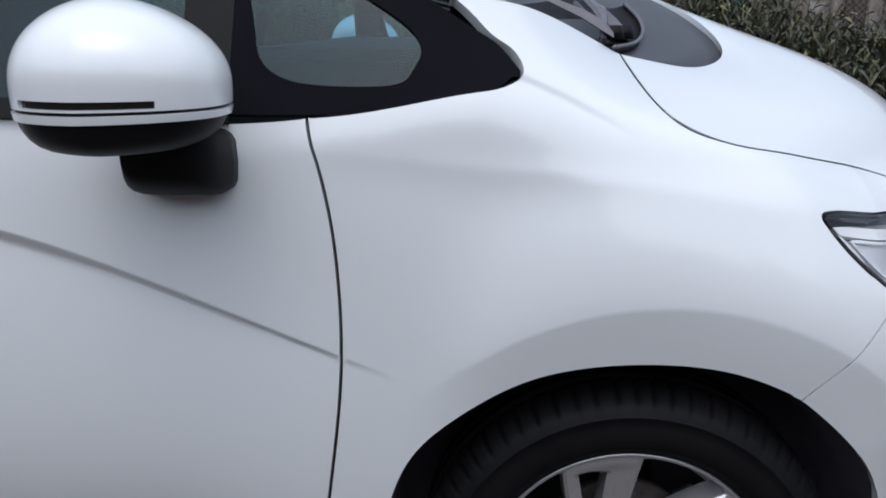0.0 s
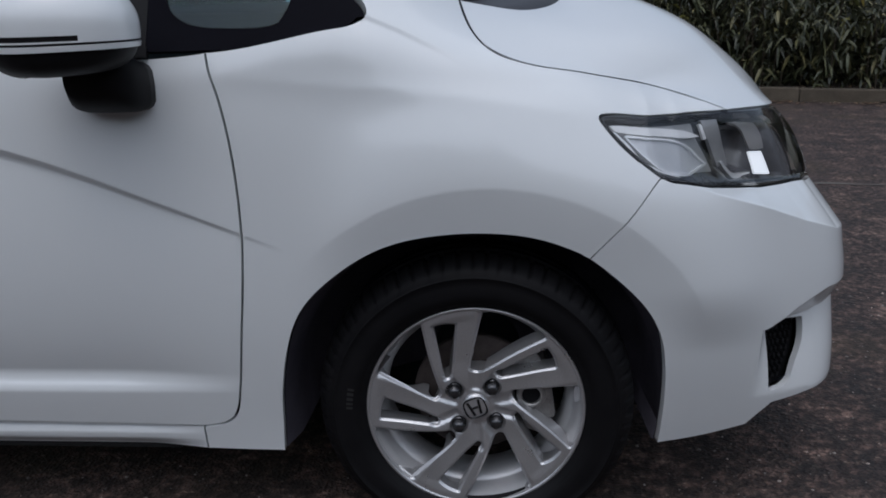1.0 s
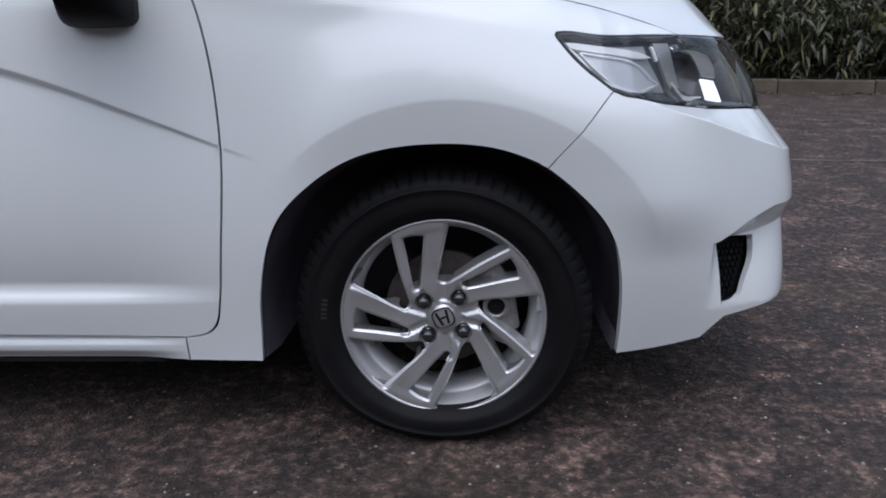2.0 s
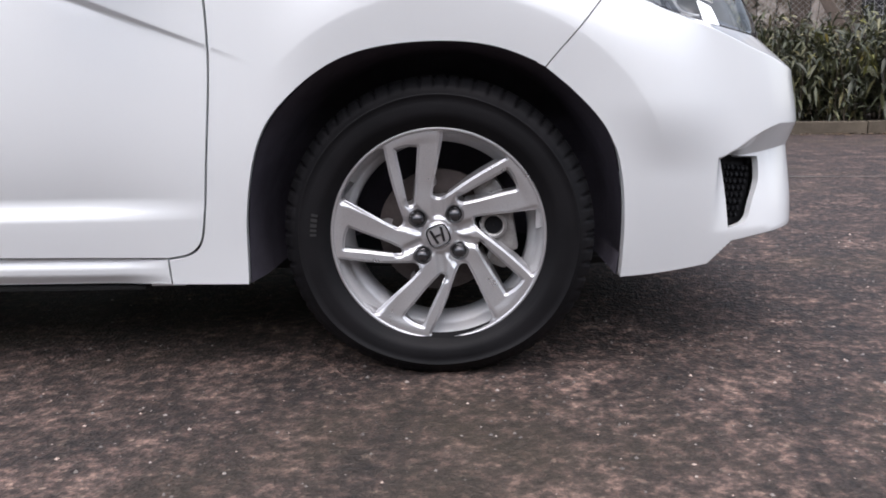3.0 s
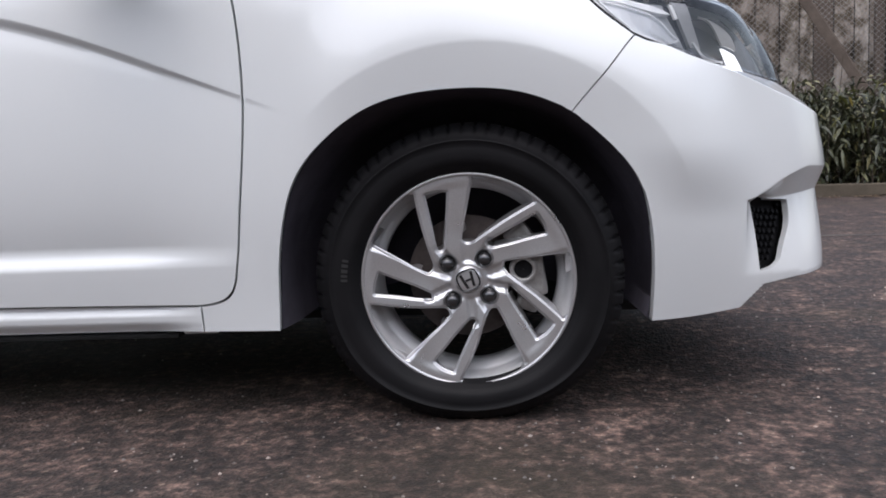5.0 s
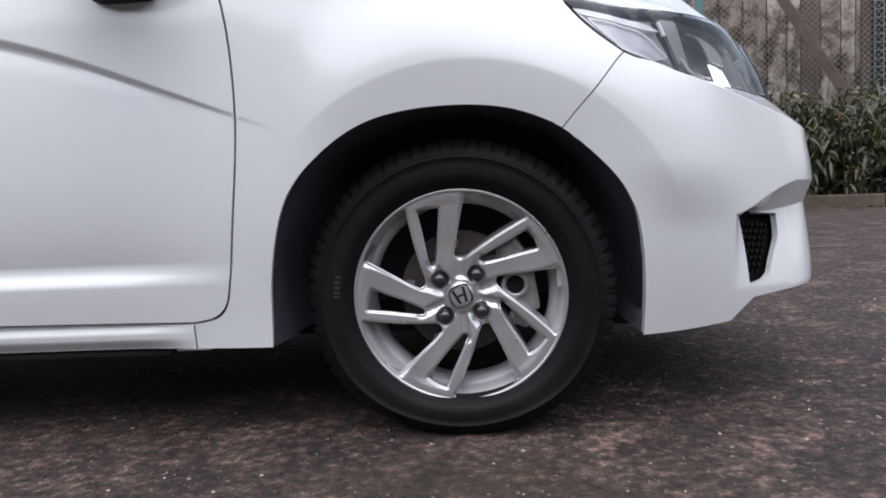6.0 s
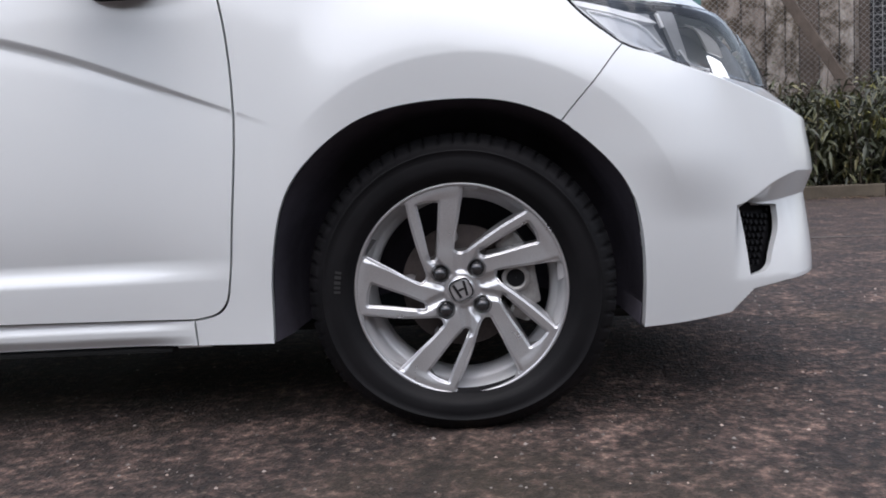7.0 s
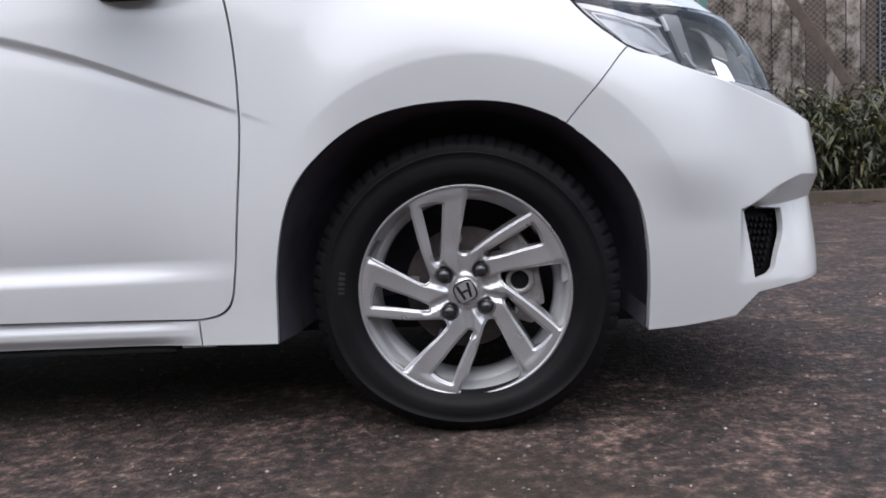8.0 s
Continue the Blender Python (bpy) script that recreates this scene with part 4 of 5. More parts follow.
def wiper(pivot, bend, tip, blade_from, blade_to):
    """A folded wiper: a cap on its spindle, a broad arm, a spring bar and the blade."""
    arm = bmesh.new()
    pivot, bend, tip = Vector(pivot), Vector(bend), Vector(tip)
    rows = []
    for p, half, h in ((pivot, .026, .012), (pivot.lerp(bend, .5), .022, .016), (bend, .017, .014), (bend.lerp(tip, .5), .012, .010), (tip, .007, .006)):
        d = (tip - pivot).normalized()
        side = d.cross(Vector((0, 0, 1))).normalized() * half
        rows.append([arm.verts.new(p + q) for q in (-side, -side * .55 + Vector((0, 0, h)), side * .35 + Vector((0, 0, h * .8)), side)])
    for a, b in zip(rows, rows[1:]):
        for q in range(3):
            arm.faces.new((a[q], a[q + 1], b[q + 1], b[q]))
        arm.faces.new((a[3], a[0], b[0], b[3]))
    arm.faces.new(rows[0])
    arm.faces.new(rows[-1][::-1])
    ob = part("wiper", arm, WIPER_GREY, car, "dark grey folded windscreen wiper")
    cap = bmesh.new()
    bmesh.ops.create_cone(cap, cap_ends=True, segments=20, radius1=.021, radius2=.015, depth=.022, matrix=Matrix.Translation(pivot + Vector((0, 0, .008))))
    part("spindle_cap", cap, BLACK_PLASTIC, ob, "black wiper spindle cap", True)
    blade = bmesh.new()
    a, b = Vector(blade_from), Vector(blade_to)
    tube(blade, [a, a.lerp(b, .3) + Vector((0, 0, .008)), a.lerp(b, .7) + Vector((0, 0, .008)), b], [.005, .008, .008, .004], 6)
    tube(blade, [a - Vector((0, 0, .014)), b - Vector((0, 0, .014))], .0045, 5)
    part("wiper_blade", blade, WIPER_GREY, ob, "grey wiper blade")


wiper((-.035, .245, 1.112), (-.085, .250, 1.142), (-.150, .250, 1.172), (-.044, .265, 1.132), (-.080, .400, 1.182))
wiper((-.010, .300, 1.112), (-.040, .335, 1.146), (-.055, .400, 1.172), (-.050, .228, 1.108), (-.042, .345, 1.160))
wiper((-.03, .84, 1.20), (-.10, .90, 1.225), (-.17, 1.02, 1.230), (-.05, .80, 1.222), (-.15, 1.2, 1.222))
TROUGH_RIM = [(-.040, .190, 1.098), (-.013, .240, 1.100), (.019, .310, 1.107), (.036, .370, 1.125), (.032, .420, 1.148), (.016, .460, 1.168)]
# black sheet laid over the cowl, painted dark for the pocket's shaded hollow
ruled("wiper_trough", [(x, y, z - .002) for x, y, z in TROUGH_RIM], [(-.29, .165, 1.160), (-.25, .24, 1.158), (-.19, .33, 1.162), (-.13, .40, 1.170), (-.08, .45, 1.176), (-.04, .50, 1.180)], BLACK_PLASTIC, "black sheet for the shaded wiper pocket", 24, 8, -.012, .01)
trough_edge = bmesh.new()
tube(trough_edge, [tuple(p) for p in curve(TROUGH_RIM, .012)], .0035, 6)
part("trough_edge", trough_edge, WIPER_GREY, car, "grey rubber edge of the wiper trough", True)
# black tube laid in the bonnet gap to stand in for its deep shade
shade_tube = bmesh.new()
tube(shade_tube, [tuple(p) for p in GAP3[::3] + np.array((0, .001, -.0048))], .0042, 6)
part("bonnet_gap_shade", shade_tube, BLACK_PLASTIC, car, "black strip darkening the bonnet gap", True)

FOOT_XYZ = [(-.19, -.003, 1.070), (-.222, .016, 1.105), (-.285, .034, 1.144), (-.5, .085, 1.275), (-.8, .135, 1.41), (-1.06, .165, 1.485)]
ROOF_EDGE = [(-1.06, .165, 1.485), (-1.5, .185, 1.515), (-2.0, .19, 1.505), (-2.6, .20, 1.44), (-2.95, .22, 1.36)]


def greenhouse(mirror):
    flipy = (lambda pts: [(x, 2 * MID - y, z) for x, y, z in pts]) if mirror else (lambda pts: list(pts))
    inner = [(-.195, .081, 1.164), (-.33, .125, 1.205), (-.5, .160, 1.285), (-.8, .185, 1.415), (-1.06, .205, 1.50)]
    outer = [(-.288, .037, 1.169), (-.33, .047, 1.180), (-.5, .085, 1.275), (-.8, .135, 1.41), (-1.06, .165, 1.485)]
    a, b = flipy(outer), flipy(inner)
    ruled("windscreen_pillar", *((a, b) if not mirror else (b, a)), PAINT, "white windscreen pillar", 40, 6, .006, .02)

    low = spline(natural([0, 1, 2, 3], np.array([body(np.array(s), np.array(w)) for s, w in ((-.2, .713), (-.47, .709), (-1.44, .707), (-2.36, .707))])), np.linspace(0, 3, 200))
    up = np.concatenate([spline(natural(np.linspace(0, 1, 6), np.array(FOOT_XYZ)), np.linspace(0, 1, 90)), spline(natural(np.linspace(0, 1, 5), np.array(ROOF_EDGE)), np.linspace(0, 1, 90))[1:]])

    def glass_surf(x, h):
        """x along the car, h from 0 at the waist to 1 at the roof."""
        x, h = np.asarray(x, float), np.asarray(h, float)
        def at(line):
            o = np.argsort(line[:, 0])
            return np.stack([x, np.interp(x, line[o, 0], line[o, 1]), np.interp(x, line[o, 0], line[o, 2])], -1)
        lo, hi = at(low), at(up)
        p = lo + (hi - lo) * h[..., None]
        if mirror:
            p = p * (1, -1, 1) + (0, 2 * MID, 0)
        return p

    def lift_surf(d):
        def surf(x, h):
            p = glass_surf(x, h)
            return p + np.array((0, d if mirror else -d, .2 * d))
        return surf

    quarter = loop(curve([(-.545, .30), (-.522, .20), (-.495, .165), (-.43, .16), (-.365, .19), (-.338, .28), (-.324, .46)], .006), curve([(-.324, .46), (-.330, .60), (-.358, .69), (-.406, .74), (-.47, .80)], .006),
                   curve([(-.47, .80), (-.53, .86)], .006), curve([(-.53, .86), (-.55, .80), (-.56, .55), (-.545, .30)], .006))
    edge = loop(curve([(-.58, .0), (-.30, .0), (-.1905, .0)], .006), curve([(-.1905, .0), (-.1905, 1.0)], .006), curve([(-.1905, 1.0), (-.58, 1.0)], .006), curve([(-.58, 1.0), (-.58, .0)], .006))
    frame_ob = panel("quarter_window_frame", [edge, quarter], lift_surf(.003), FRAME_BLACK, car, "black quarter window surround", .02, .01, .0005, mirror)
    panel("quarter_glass", [quarter], lift_surf(-.002), GLASS, frame_ob, "tinted quarter light glass", .03, .003, -.004, mirror)
    for x0, x1 in ((-.64, -1.40), (-1.48, -2.30)):
        window = loop(curve([(x1, .03), (x0, .03)], .02), curve([(x0, .03), (x0 - .02, .95)], .02), curve([(x0 - .02, .95), (x1, .95)], .02), curve([(x1, .95), (x1, .03)], .02))
        panel("side_window", [window], lift_surf(-.004), GLASS, car, "dark tinted side window", .05, .004, 0, mirror)
    for x0, x1 in ((-.578, -.645), (-1.395, -1.485), (-2.295, -2.36)):
        post = loop(curve([(x1, .012), (x0, .012)], .02), curve([(x0, .012), (x0, .975)], .02), curve([(x0, .975), (x1, .975)], .02), curve([(x1, .975), (x1, .012)], .02))
        panel("window_pillar", [post], lift_surf(.004), BLACK_PLASTIC, car, "black window pillar", .03, .02, 0, mirror)
    trim = loop(curve([(-2.36, -.03), (-.575, -.03)], .02), curve([(-.575, -.03), (-.575, .03)], .01), curve([(-.575, .03), (-2.36, .03)], .02), curve([(-2.36, .03), (-2.36, -.03)], .01))
    panel("waist_strip", [trim], lift_surf(.007), BLACK_PLASTIC, car, "black rubber waist strip", .03, .012, 0, mirror)
    head = loop(curve([(-2.36, .94), (-.52, .94)], .02), curve([(-.52, .94), (-.52, 1.0)], .01), curve([(-.52, 1.0), (-2.36, 1.0)], .02), curve([(-2.36, 1.0), (-2.36, .94)], .01))
    panel("roof_rail", [head], lift_surf(.006), BLACK_PLASTIC, car, "", .04, .012, 0, mirror)
    rear = [tuple(body(np.array(-2.36), np.array(.72))), tuple(body(np.array(-2.7), np.array(.76))), tuple(body(np.array(-2.95), np.array(.78)))]
    a, b = flipy(rear), flipy([(-2.36, .195, 1.475), (-2.7, .205, 1.42), (-2.95, .22, 1.36)])
    ruled("rear_pillar", *((b, a) if not mirror else (a, b)), PAINT, "white rear pillar", 16, 8, .01, .02)


greenhouse(False)
greenhouse(True)
roof_lines = [np.array(both([(x, y, z), (x, .36, z + .03), (x, .56, z + .048), (x, .785, z + .054)])) for x, y, z in ROOF_EDGE]
verts, faces = [], []
for ln in roof_lines:
    verts += [*ln]
for i in range(len(roof_lines) - 1):
    for j in range(6):
        q = i * 7 + j
        faces.append((q, q + 1, q + 8, q + 7))
roof = make("roof", verts, faces, PAINT, car, "white roof")
roof.modifiers.new("thickness", "SOLIDIFY").thickness = .02
ruled("tailgate", both([(-2.97, .23, 1.35), (-2.99, .5, 1.40), (-3.0, .785, 1.41)]), both([(-3.13, .30, 1.0), (-3.17, .5, 1.0), (-3.18, .785, 1.0)]), BLACK_GLOSS, "dark rear window", 24, 8, .02)

# cabin seen through the glass
dash = bmesh.new()
box(dash, (.55, 1.30, .22), Matrix.Translation((-.42, MID, .98)), .07)
part("dashboard", dash, CABIN, car, "dark dashboard")
wheel_bm = bmesh.new()
ring = [(-.72 + .13 * math.sin(t) * .5, .42 + .18 * math.cos(t), 1.05 + .17 * math.sin(t)) for t in np.linspace(0, 2 * math.pi, 33)]
tube(wheel_bm, ring, .014, 6)
tube(wheel_bm, [(-.72, .25, 1.05), (-.68, .42, 1.04), (-.72, .59, 1.05)], .02, 6)
part("steering_wheel", wheel_bm, CABIN, car, "dark steering wheel")
floor_bm = bmesh.new()
box(floor_bm, (1.5, 1.40, .03), Matrix.Translation((-1.3, MID, .33)))
part("cabin_floor", floor_bm, CABIN, car)
for y in (.42, 1.15):
    seat = bmesh.new()
    box(seat, (.5, .5, .18), Matrix.Translation((-1.15, y, .62)), .06)
    box(seat, (.16, .48, .65), pose(-1.45, y, .92, 0, -14, 0), .06)
    box(seat, (.10, .26, .2), pose(-1.56, y, 1.33, 0, -14, 0), .04)
    part("seat", seat, CABIN, car, "dark cloth seat")


# ---- headlamps and grille ----
def lamp_pocket(s, w):
    """1 in the middle of the lamp's deep front chamber, 0 round its edge."""
    return smooth01((s - .535) / .05) * smooth01((.80 - s) / .08) * smooth01((w - .505) / .03) * smooth01((.705 - w) / .03)


def lamp_surf(mirror, off, deep=.08, tilt=0.0):
    """The body surface sunk by off, and by deep more in the front chamber; tilt turns it upwards."""
    def surf(s, w):
        s, w = np.asarray(s, float), np.asarray(w, float)
        e = 6e-3
        n = np.cross(body(s + e, w) - body(s - e, w), body(s, w + e) - body(s, w - e))
        n /= np.linalg.norm(n, axis=-1, keepdims=True) + 1e-12
        p = body(s, w) + n * (off - deep * lamp_pocket(s, w) + tilt * (.62 - w))[..., None]
        return p * (1, -1, 1) + (0, 2 * MID, 0) if mirror else p
    return surf


def headlamp(mirror):
    lamp = new("headlamp")
    lamp.parent = car
    lamp["label"] = "clear headlamp with silver light guide and dark bezel"
    outline = loop(LAMP_LOW, LAMP_END, LAMP_NOSE, LAMP_TOP[::-1], LAMP_TIP[::-1], LAMP_LOW_REAR[::-1])
    ccw = outline if area(outline) > 0 else outline[::-1]
    rim_in = shrink(ccw, .013)
    panel("seal", [ccw, rim_in], side_surf(mirror, -.004), BLACK_GLOSS, lamp, "black lamp edge", .014, .02, .003, mirror)
    panel("housing", [shrink(ccw, .002)], lamp_surf(mirror, -.034, .036), LAMP_DARK, lamp, "dark grey lamp housing", .010, .004, 0, mirror)
    # grey bezel behind the rear half: a broad bright stripe above a matt teardrop with a thin bright rim
    bezel = loop(curve([(.262, .500), (.379, .592), (.471, .634)]), curve([(.471, .634), (.480, .590), (.509, .537), (.522, .512)]), curve([(.522, .512), (.48, .503), (.43, .484), (.38, .470), (.345, .463)]), curve([(.345, .463), (.30, .478), (.262, .500)]))
    panel("bezel", [bezel], side_surf(mirror, -.022), FIN, lamp, "satin grey lamp bezel", .012, .006, 0, mirror)
    tear = loop(curve([(.292, .492), (.332, .514), (.388, .548), (.426, .558), (.448, .554), (.464, .542)], .004), curve([(.464, .542), (.478, .532), (.492, .526)], .004), curve([(.492, .526), (.444, .488)], .004), curve([(.444, .488), (.396, .471), (.358, .464), (.326, .472), (.292, .492)], .004))
    tear = tear if area(tear) > 0 else tear[::-1]
    panel("reflector", [tear], side_surf(mirror, -.016), SILVER, lamp, "matt silver side reflector", .014, .006, -.001, mirror)
    panel("reflector_rim", [shrink(tear, -.0035), shrink(tear, .0012)], side_surf(mirror, -.010), GUIDE, lamp, "thin bright rim", .008, .010, 0, mirror)
    band = loop(curve([(.262, .490), (.289, .473), (.317, .4545), (.340, .4510), (.372, .4565), (.404, .466)], .004), curve([(.404, .466), (.402, .469)], .004), curve([(.402, .469), (.372, .4605), (.342, .4555), (.320, .4585), (.293, .477), (.270, .490)], .004), curve([(.270, .490), (.262, .490)], .004))
    panel("light_guide", [band], side_surf(mirror, -.008), GUIDE, lamp, "bright silver light guide", .01, .012, 0, mirror)
    stripe = loop(curve([(.258, .499), (.300, .522), (.366, .568), (.418, .591), (.456, .595), (.478, .589)], .005), curve([(.478, .589), (.448, .578), (.400, .562), (.344, .529), (.290, .498), (.268, .491)], .005), curve([(.268, .491), (.258, .499)], .003))
    panel("light_stripe", [stripe], side_surf(mirror, -.008), LAMP_WHITE, lamp, "white light stripe", .01, .012, 0, mirror)
    fin = loop(curve([(.488, .646), (.526, .658)]), curve([(.526, .658), (.537, .590), (.554, .530)]), curve([(.554, .530), (.528, .524)]), curve([(.528, .524), (.508, .574), (.488, .646)]))
    panel("bezel_fin", [fin], side_surf(mirror, -.014), FIN, lamp, "silver bezel fin", .012, .008, 0, mirror)
    # white sliver stands in for the glint along the fin's edge
    glint = loop(curve([(.480, .628), (.487, .630)], .003), curve([(.487, .630), (.498, .586)]), curve([(.498, .586), (.491, .583)], .003), curve([(.491, .583), (.480, .628)]))
    panel("fin_insert", [glint], side_surf(mirror, -.011), LAMP_WHITE, lamp, "", .01, .006, 0, mirror)
    guide2 = loop(curve([(.534, .540), (.546, .527), (.560, .515), (.580, .514), (.606, .520)], .005), curve([(.606, .520), (.606, .515)], .004), curve([(.606, .515), (.580, .509), (.556, .508), (.541, .521), (.530, .535)], .005), curve([(.530, .535), (.534, .540)], .004))
    panel("lower_guide", [guide2], side_surf(mirror, -.010), GUIDE, lamp, "", .01, .012, 0, mirror)
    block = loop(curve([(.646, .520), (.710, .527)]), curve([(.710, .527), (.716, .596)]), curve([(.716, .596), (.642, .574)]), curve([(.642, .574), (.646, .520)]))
    panel("light_block", [block], lamp_surf(mirror, -.050, 0, .25), RUNNING_LIGHT, lamp, "white daytime running light, glow added", .008, .004, 0, mirror)
    shroud = loop(curve([(.582, .694), (.640, .706), (.704, .708)]), curve([(.704, .708), (.714, .652), (.706, .600)]), curve([(.706, .600), (.634, .578)]), curve([(.634, .578), (.606, .636), (.582, .694)]))
    panel("upper_shroud", [shroud], lamp_surf(mirror, -.036, 0, .1), SHROUD, lamp, "grey lamp shroud", .010, .004, 0, mirror)
    lens = panel("lens", [ccw], side_surf(mirror, .002), CLEAR, lamp, "clear lamp lens", .014, .003, .003, mirror)
    lens.visible_shadow = False
    g = loop(curve([tuple(LAMP_LOW[-1]), (1.15, TOP_W + .003), (S_NOSE, TOP_W + .003)]), curve([(S_NOSE, TOP_W + .003), (S_NOSE, .74)]), curve([(S_NOSE, .74), (1.15, .73), (.985, .705)]), LAMP_END[::-1])
    panel("grille", [g], side_surf(mirror, -.012), BLACK_GLOSS, car, "gloss black grille", .016, .02, .001, mirror)
    bar = loop(curve([(1.12, .603), (1.15, .60), (S_NOSE, .595)]), curve([(S_NOSE, .595), (S_NOSE, .63)]), curve([(S_NOSE, .63), (1.15, .632), (1.12, .630)]), curve([(1.12, .630), (1.12, .603)]))
    panel("grille_bar", [bar], side_surf(mirror, .004), CHROME, car, "chrome grille bar", .014, .016, 0, mirror)


headlamp(False)
headlamp(True)


# ---- door mirror ----
def door_mirror(mirror):
    holder = new("door_mirror")
    holder.parent = car
    holder["label"] = "white door mirror with black base and indicator slot"
    cx, cy, cz = -.655, -.195, 1.062

    def shell(lon, lat):
        """lon: 0 at the front, +-pi/2 at the sides; lat: up."""
        lon, lat = np.asarray(lon, float), np.asarray(lat, float)
        def sp(v, e):
            return np.sign(v) * np.abs(v) ** e
        cl = np.where(lat > 0, sp(np.cos(lat), 1.10), sp(np.cos(lat), .50))
        x = sp(np.cos(lon), .95) * cl
        y = sp(np.sin(lon), .80) * cl
        z = np.where(lat > 0, sp(np.sin(lat), .92), sp(np.sin(lat), .70))
        xx = np.where(x > 0, x * .128, x * .104)
        p = np.stack([cx + xx, cy + y * .108 * (1 - .12 * np.clip(x, 0, 1)), cz + z * np.where(z > 0, .084, .068) * (1 - .10 * np.clip(x, 0, 1)) + .012 * z], -1)
        if mirror:
            p = p * (1, -1, 1) + (0, 2 * MID, 0)
        return p

    def ring(a, b, lo, hi, gap=0):
        return loop(curve([(a, lo), (b, lo)], .05), curve([(b, lo), (b, hi)], .05), curve([(b, hi), (a, hi)], .05), curve([(a, hi), (a, lo)], .05))

    W = 2.75
    args = dict(surf=shell, parent=holder, flip=mirror, gap=0)
    slot = ring(-2.25, -.95, -.135, -.060)
    panel("cap", [ring(-W, W, -.16, 1.52), slot], material=PAINT, cell=.06, thick=.006, label="white mirror cap", **args)
    panel("indicator_slot", [slot], material=BLACK_GLOSS, cell=.05, thick=.006, lift=-.004, label="dark indicator strip", **args)
    panel("lower_strip", [ring(-W, W, -.31, -.205)], material=PAINT, cell=.05, thick=.006, lift=.001, label="white lower edge", **args)
    panel("base_cover", [ring(-W, W, -1.52, -.14)], material=BLACK_PLASTIC, cell=.06, thick=.006, lift=-.0035, label="black underside", **args)
    rearp = [shell(np.array(a), np.array(b)) for a, b in [(W, t) for t in np.linspace(-1.3, 1.3, 14)] + [(-W, t) for t in np.linspace(1.3, -1.3, 14)]]
    make("mirror_glass", rearp, [tuple(range(len(rearp)))], CHROME, holder, "mirror glass", smooth=False)
    foot = bmesh.new()
    rows = []
    for k, (y, x0, x1, z0, z1) in enumerate(((-.062, -.707, -.560, .910, 1.000), (-.085, -.705, -.560, .911, 1.004), (-.12, -.692, -.566, .918, 1.02), (-.16, -.676, -.580, .945, 1.04))):
        ringv = []
        for q in range(20):
            t = 2 * math.pi * q / 20
            ex = math.copysign(abs(math.cos(t)) ** .45, math.cos(t))
            ez = math.copysign(abs(math.sin(t)) ** .45, math.sin(t))
            yy = 2 * MID - y if mirror else y
            ringv.append(foot.verts.new(((x0 + x1) / 2 + ex * (x1 - x0) / 2, yy, (z0 + z1) / 2 + ez * (z1 - z0) / 2)))
        rows.append(ringv)
    for a, b in zip(rows, rows[1:]):
        for q in range(20):
            foot.faces.new((a[q], a[(q + 1) % 20], b[(q + 1) % 20], b[q]))
    foot.faces.new(rows[0])
    foot.faces.new(rows[-1])
    part("foot", foot, BLACK_PLASTIC, holder, "black mirror foot on the door", True)


door_mirror(False)
door_mirror(True)


# ---- wheels ----
def polar(r, deg):
    return (r * math.cos(radians(deg)), r * math.sin(radians(deg)))


RIM_R = .2215
WINDOW = [(.2095, 48.4), (.2150, 52.5), (.2163, 59), (.2163, 68), (.2163, 77), (.2160, 85.2)], [(.2160, 85.2), (.1824, 86.9), (.1421, 89.6), (.1078, 93.4), (.0845, 96.8)], [(.0845, 96.8), (.0790, 92.0), (.0785, 86.0), (.083, 80.0)], [(.083, 80.0), (.096, 72.5), (.1287, 61.5), (.1647, 54.3), (.2095, 48.4)]
SLOT = [(.1955, 114.8), (.1925, 108.5), (.1855, 101.8)], [(.1855, 101.8), (.1445, 106.9), (.1035, 116.0), (.085, 125.0)], [(.085, 125.0), (.083, 130.0), (.087, 134.0)], [(.087, 134.0), (.1082, 127.0), (.1461, 119.6), (.1955, 114.8)]
NUTS = [(.0545, 51 + 90 * k) for k in range(4)]


def holes():
    out = []
    for k in range(5):
        for shape in (WINDOW, SLOT):
            out.append(loop(*[curve([polar(r, a + 72 * k) for r, a in seg], .003) for seg in shape]))
    return out


HOLES = holes()
HOLE_EDGE = np.concatenate(HOLES)


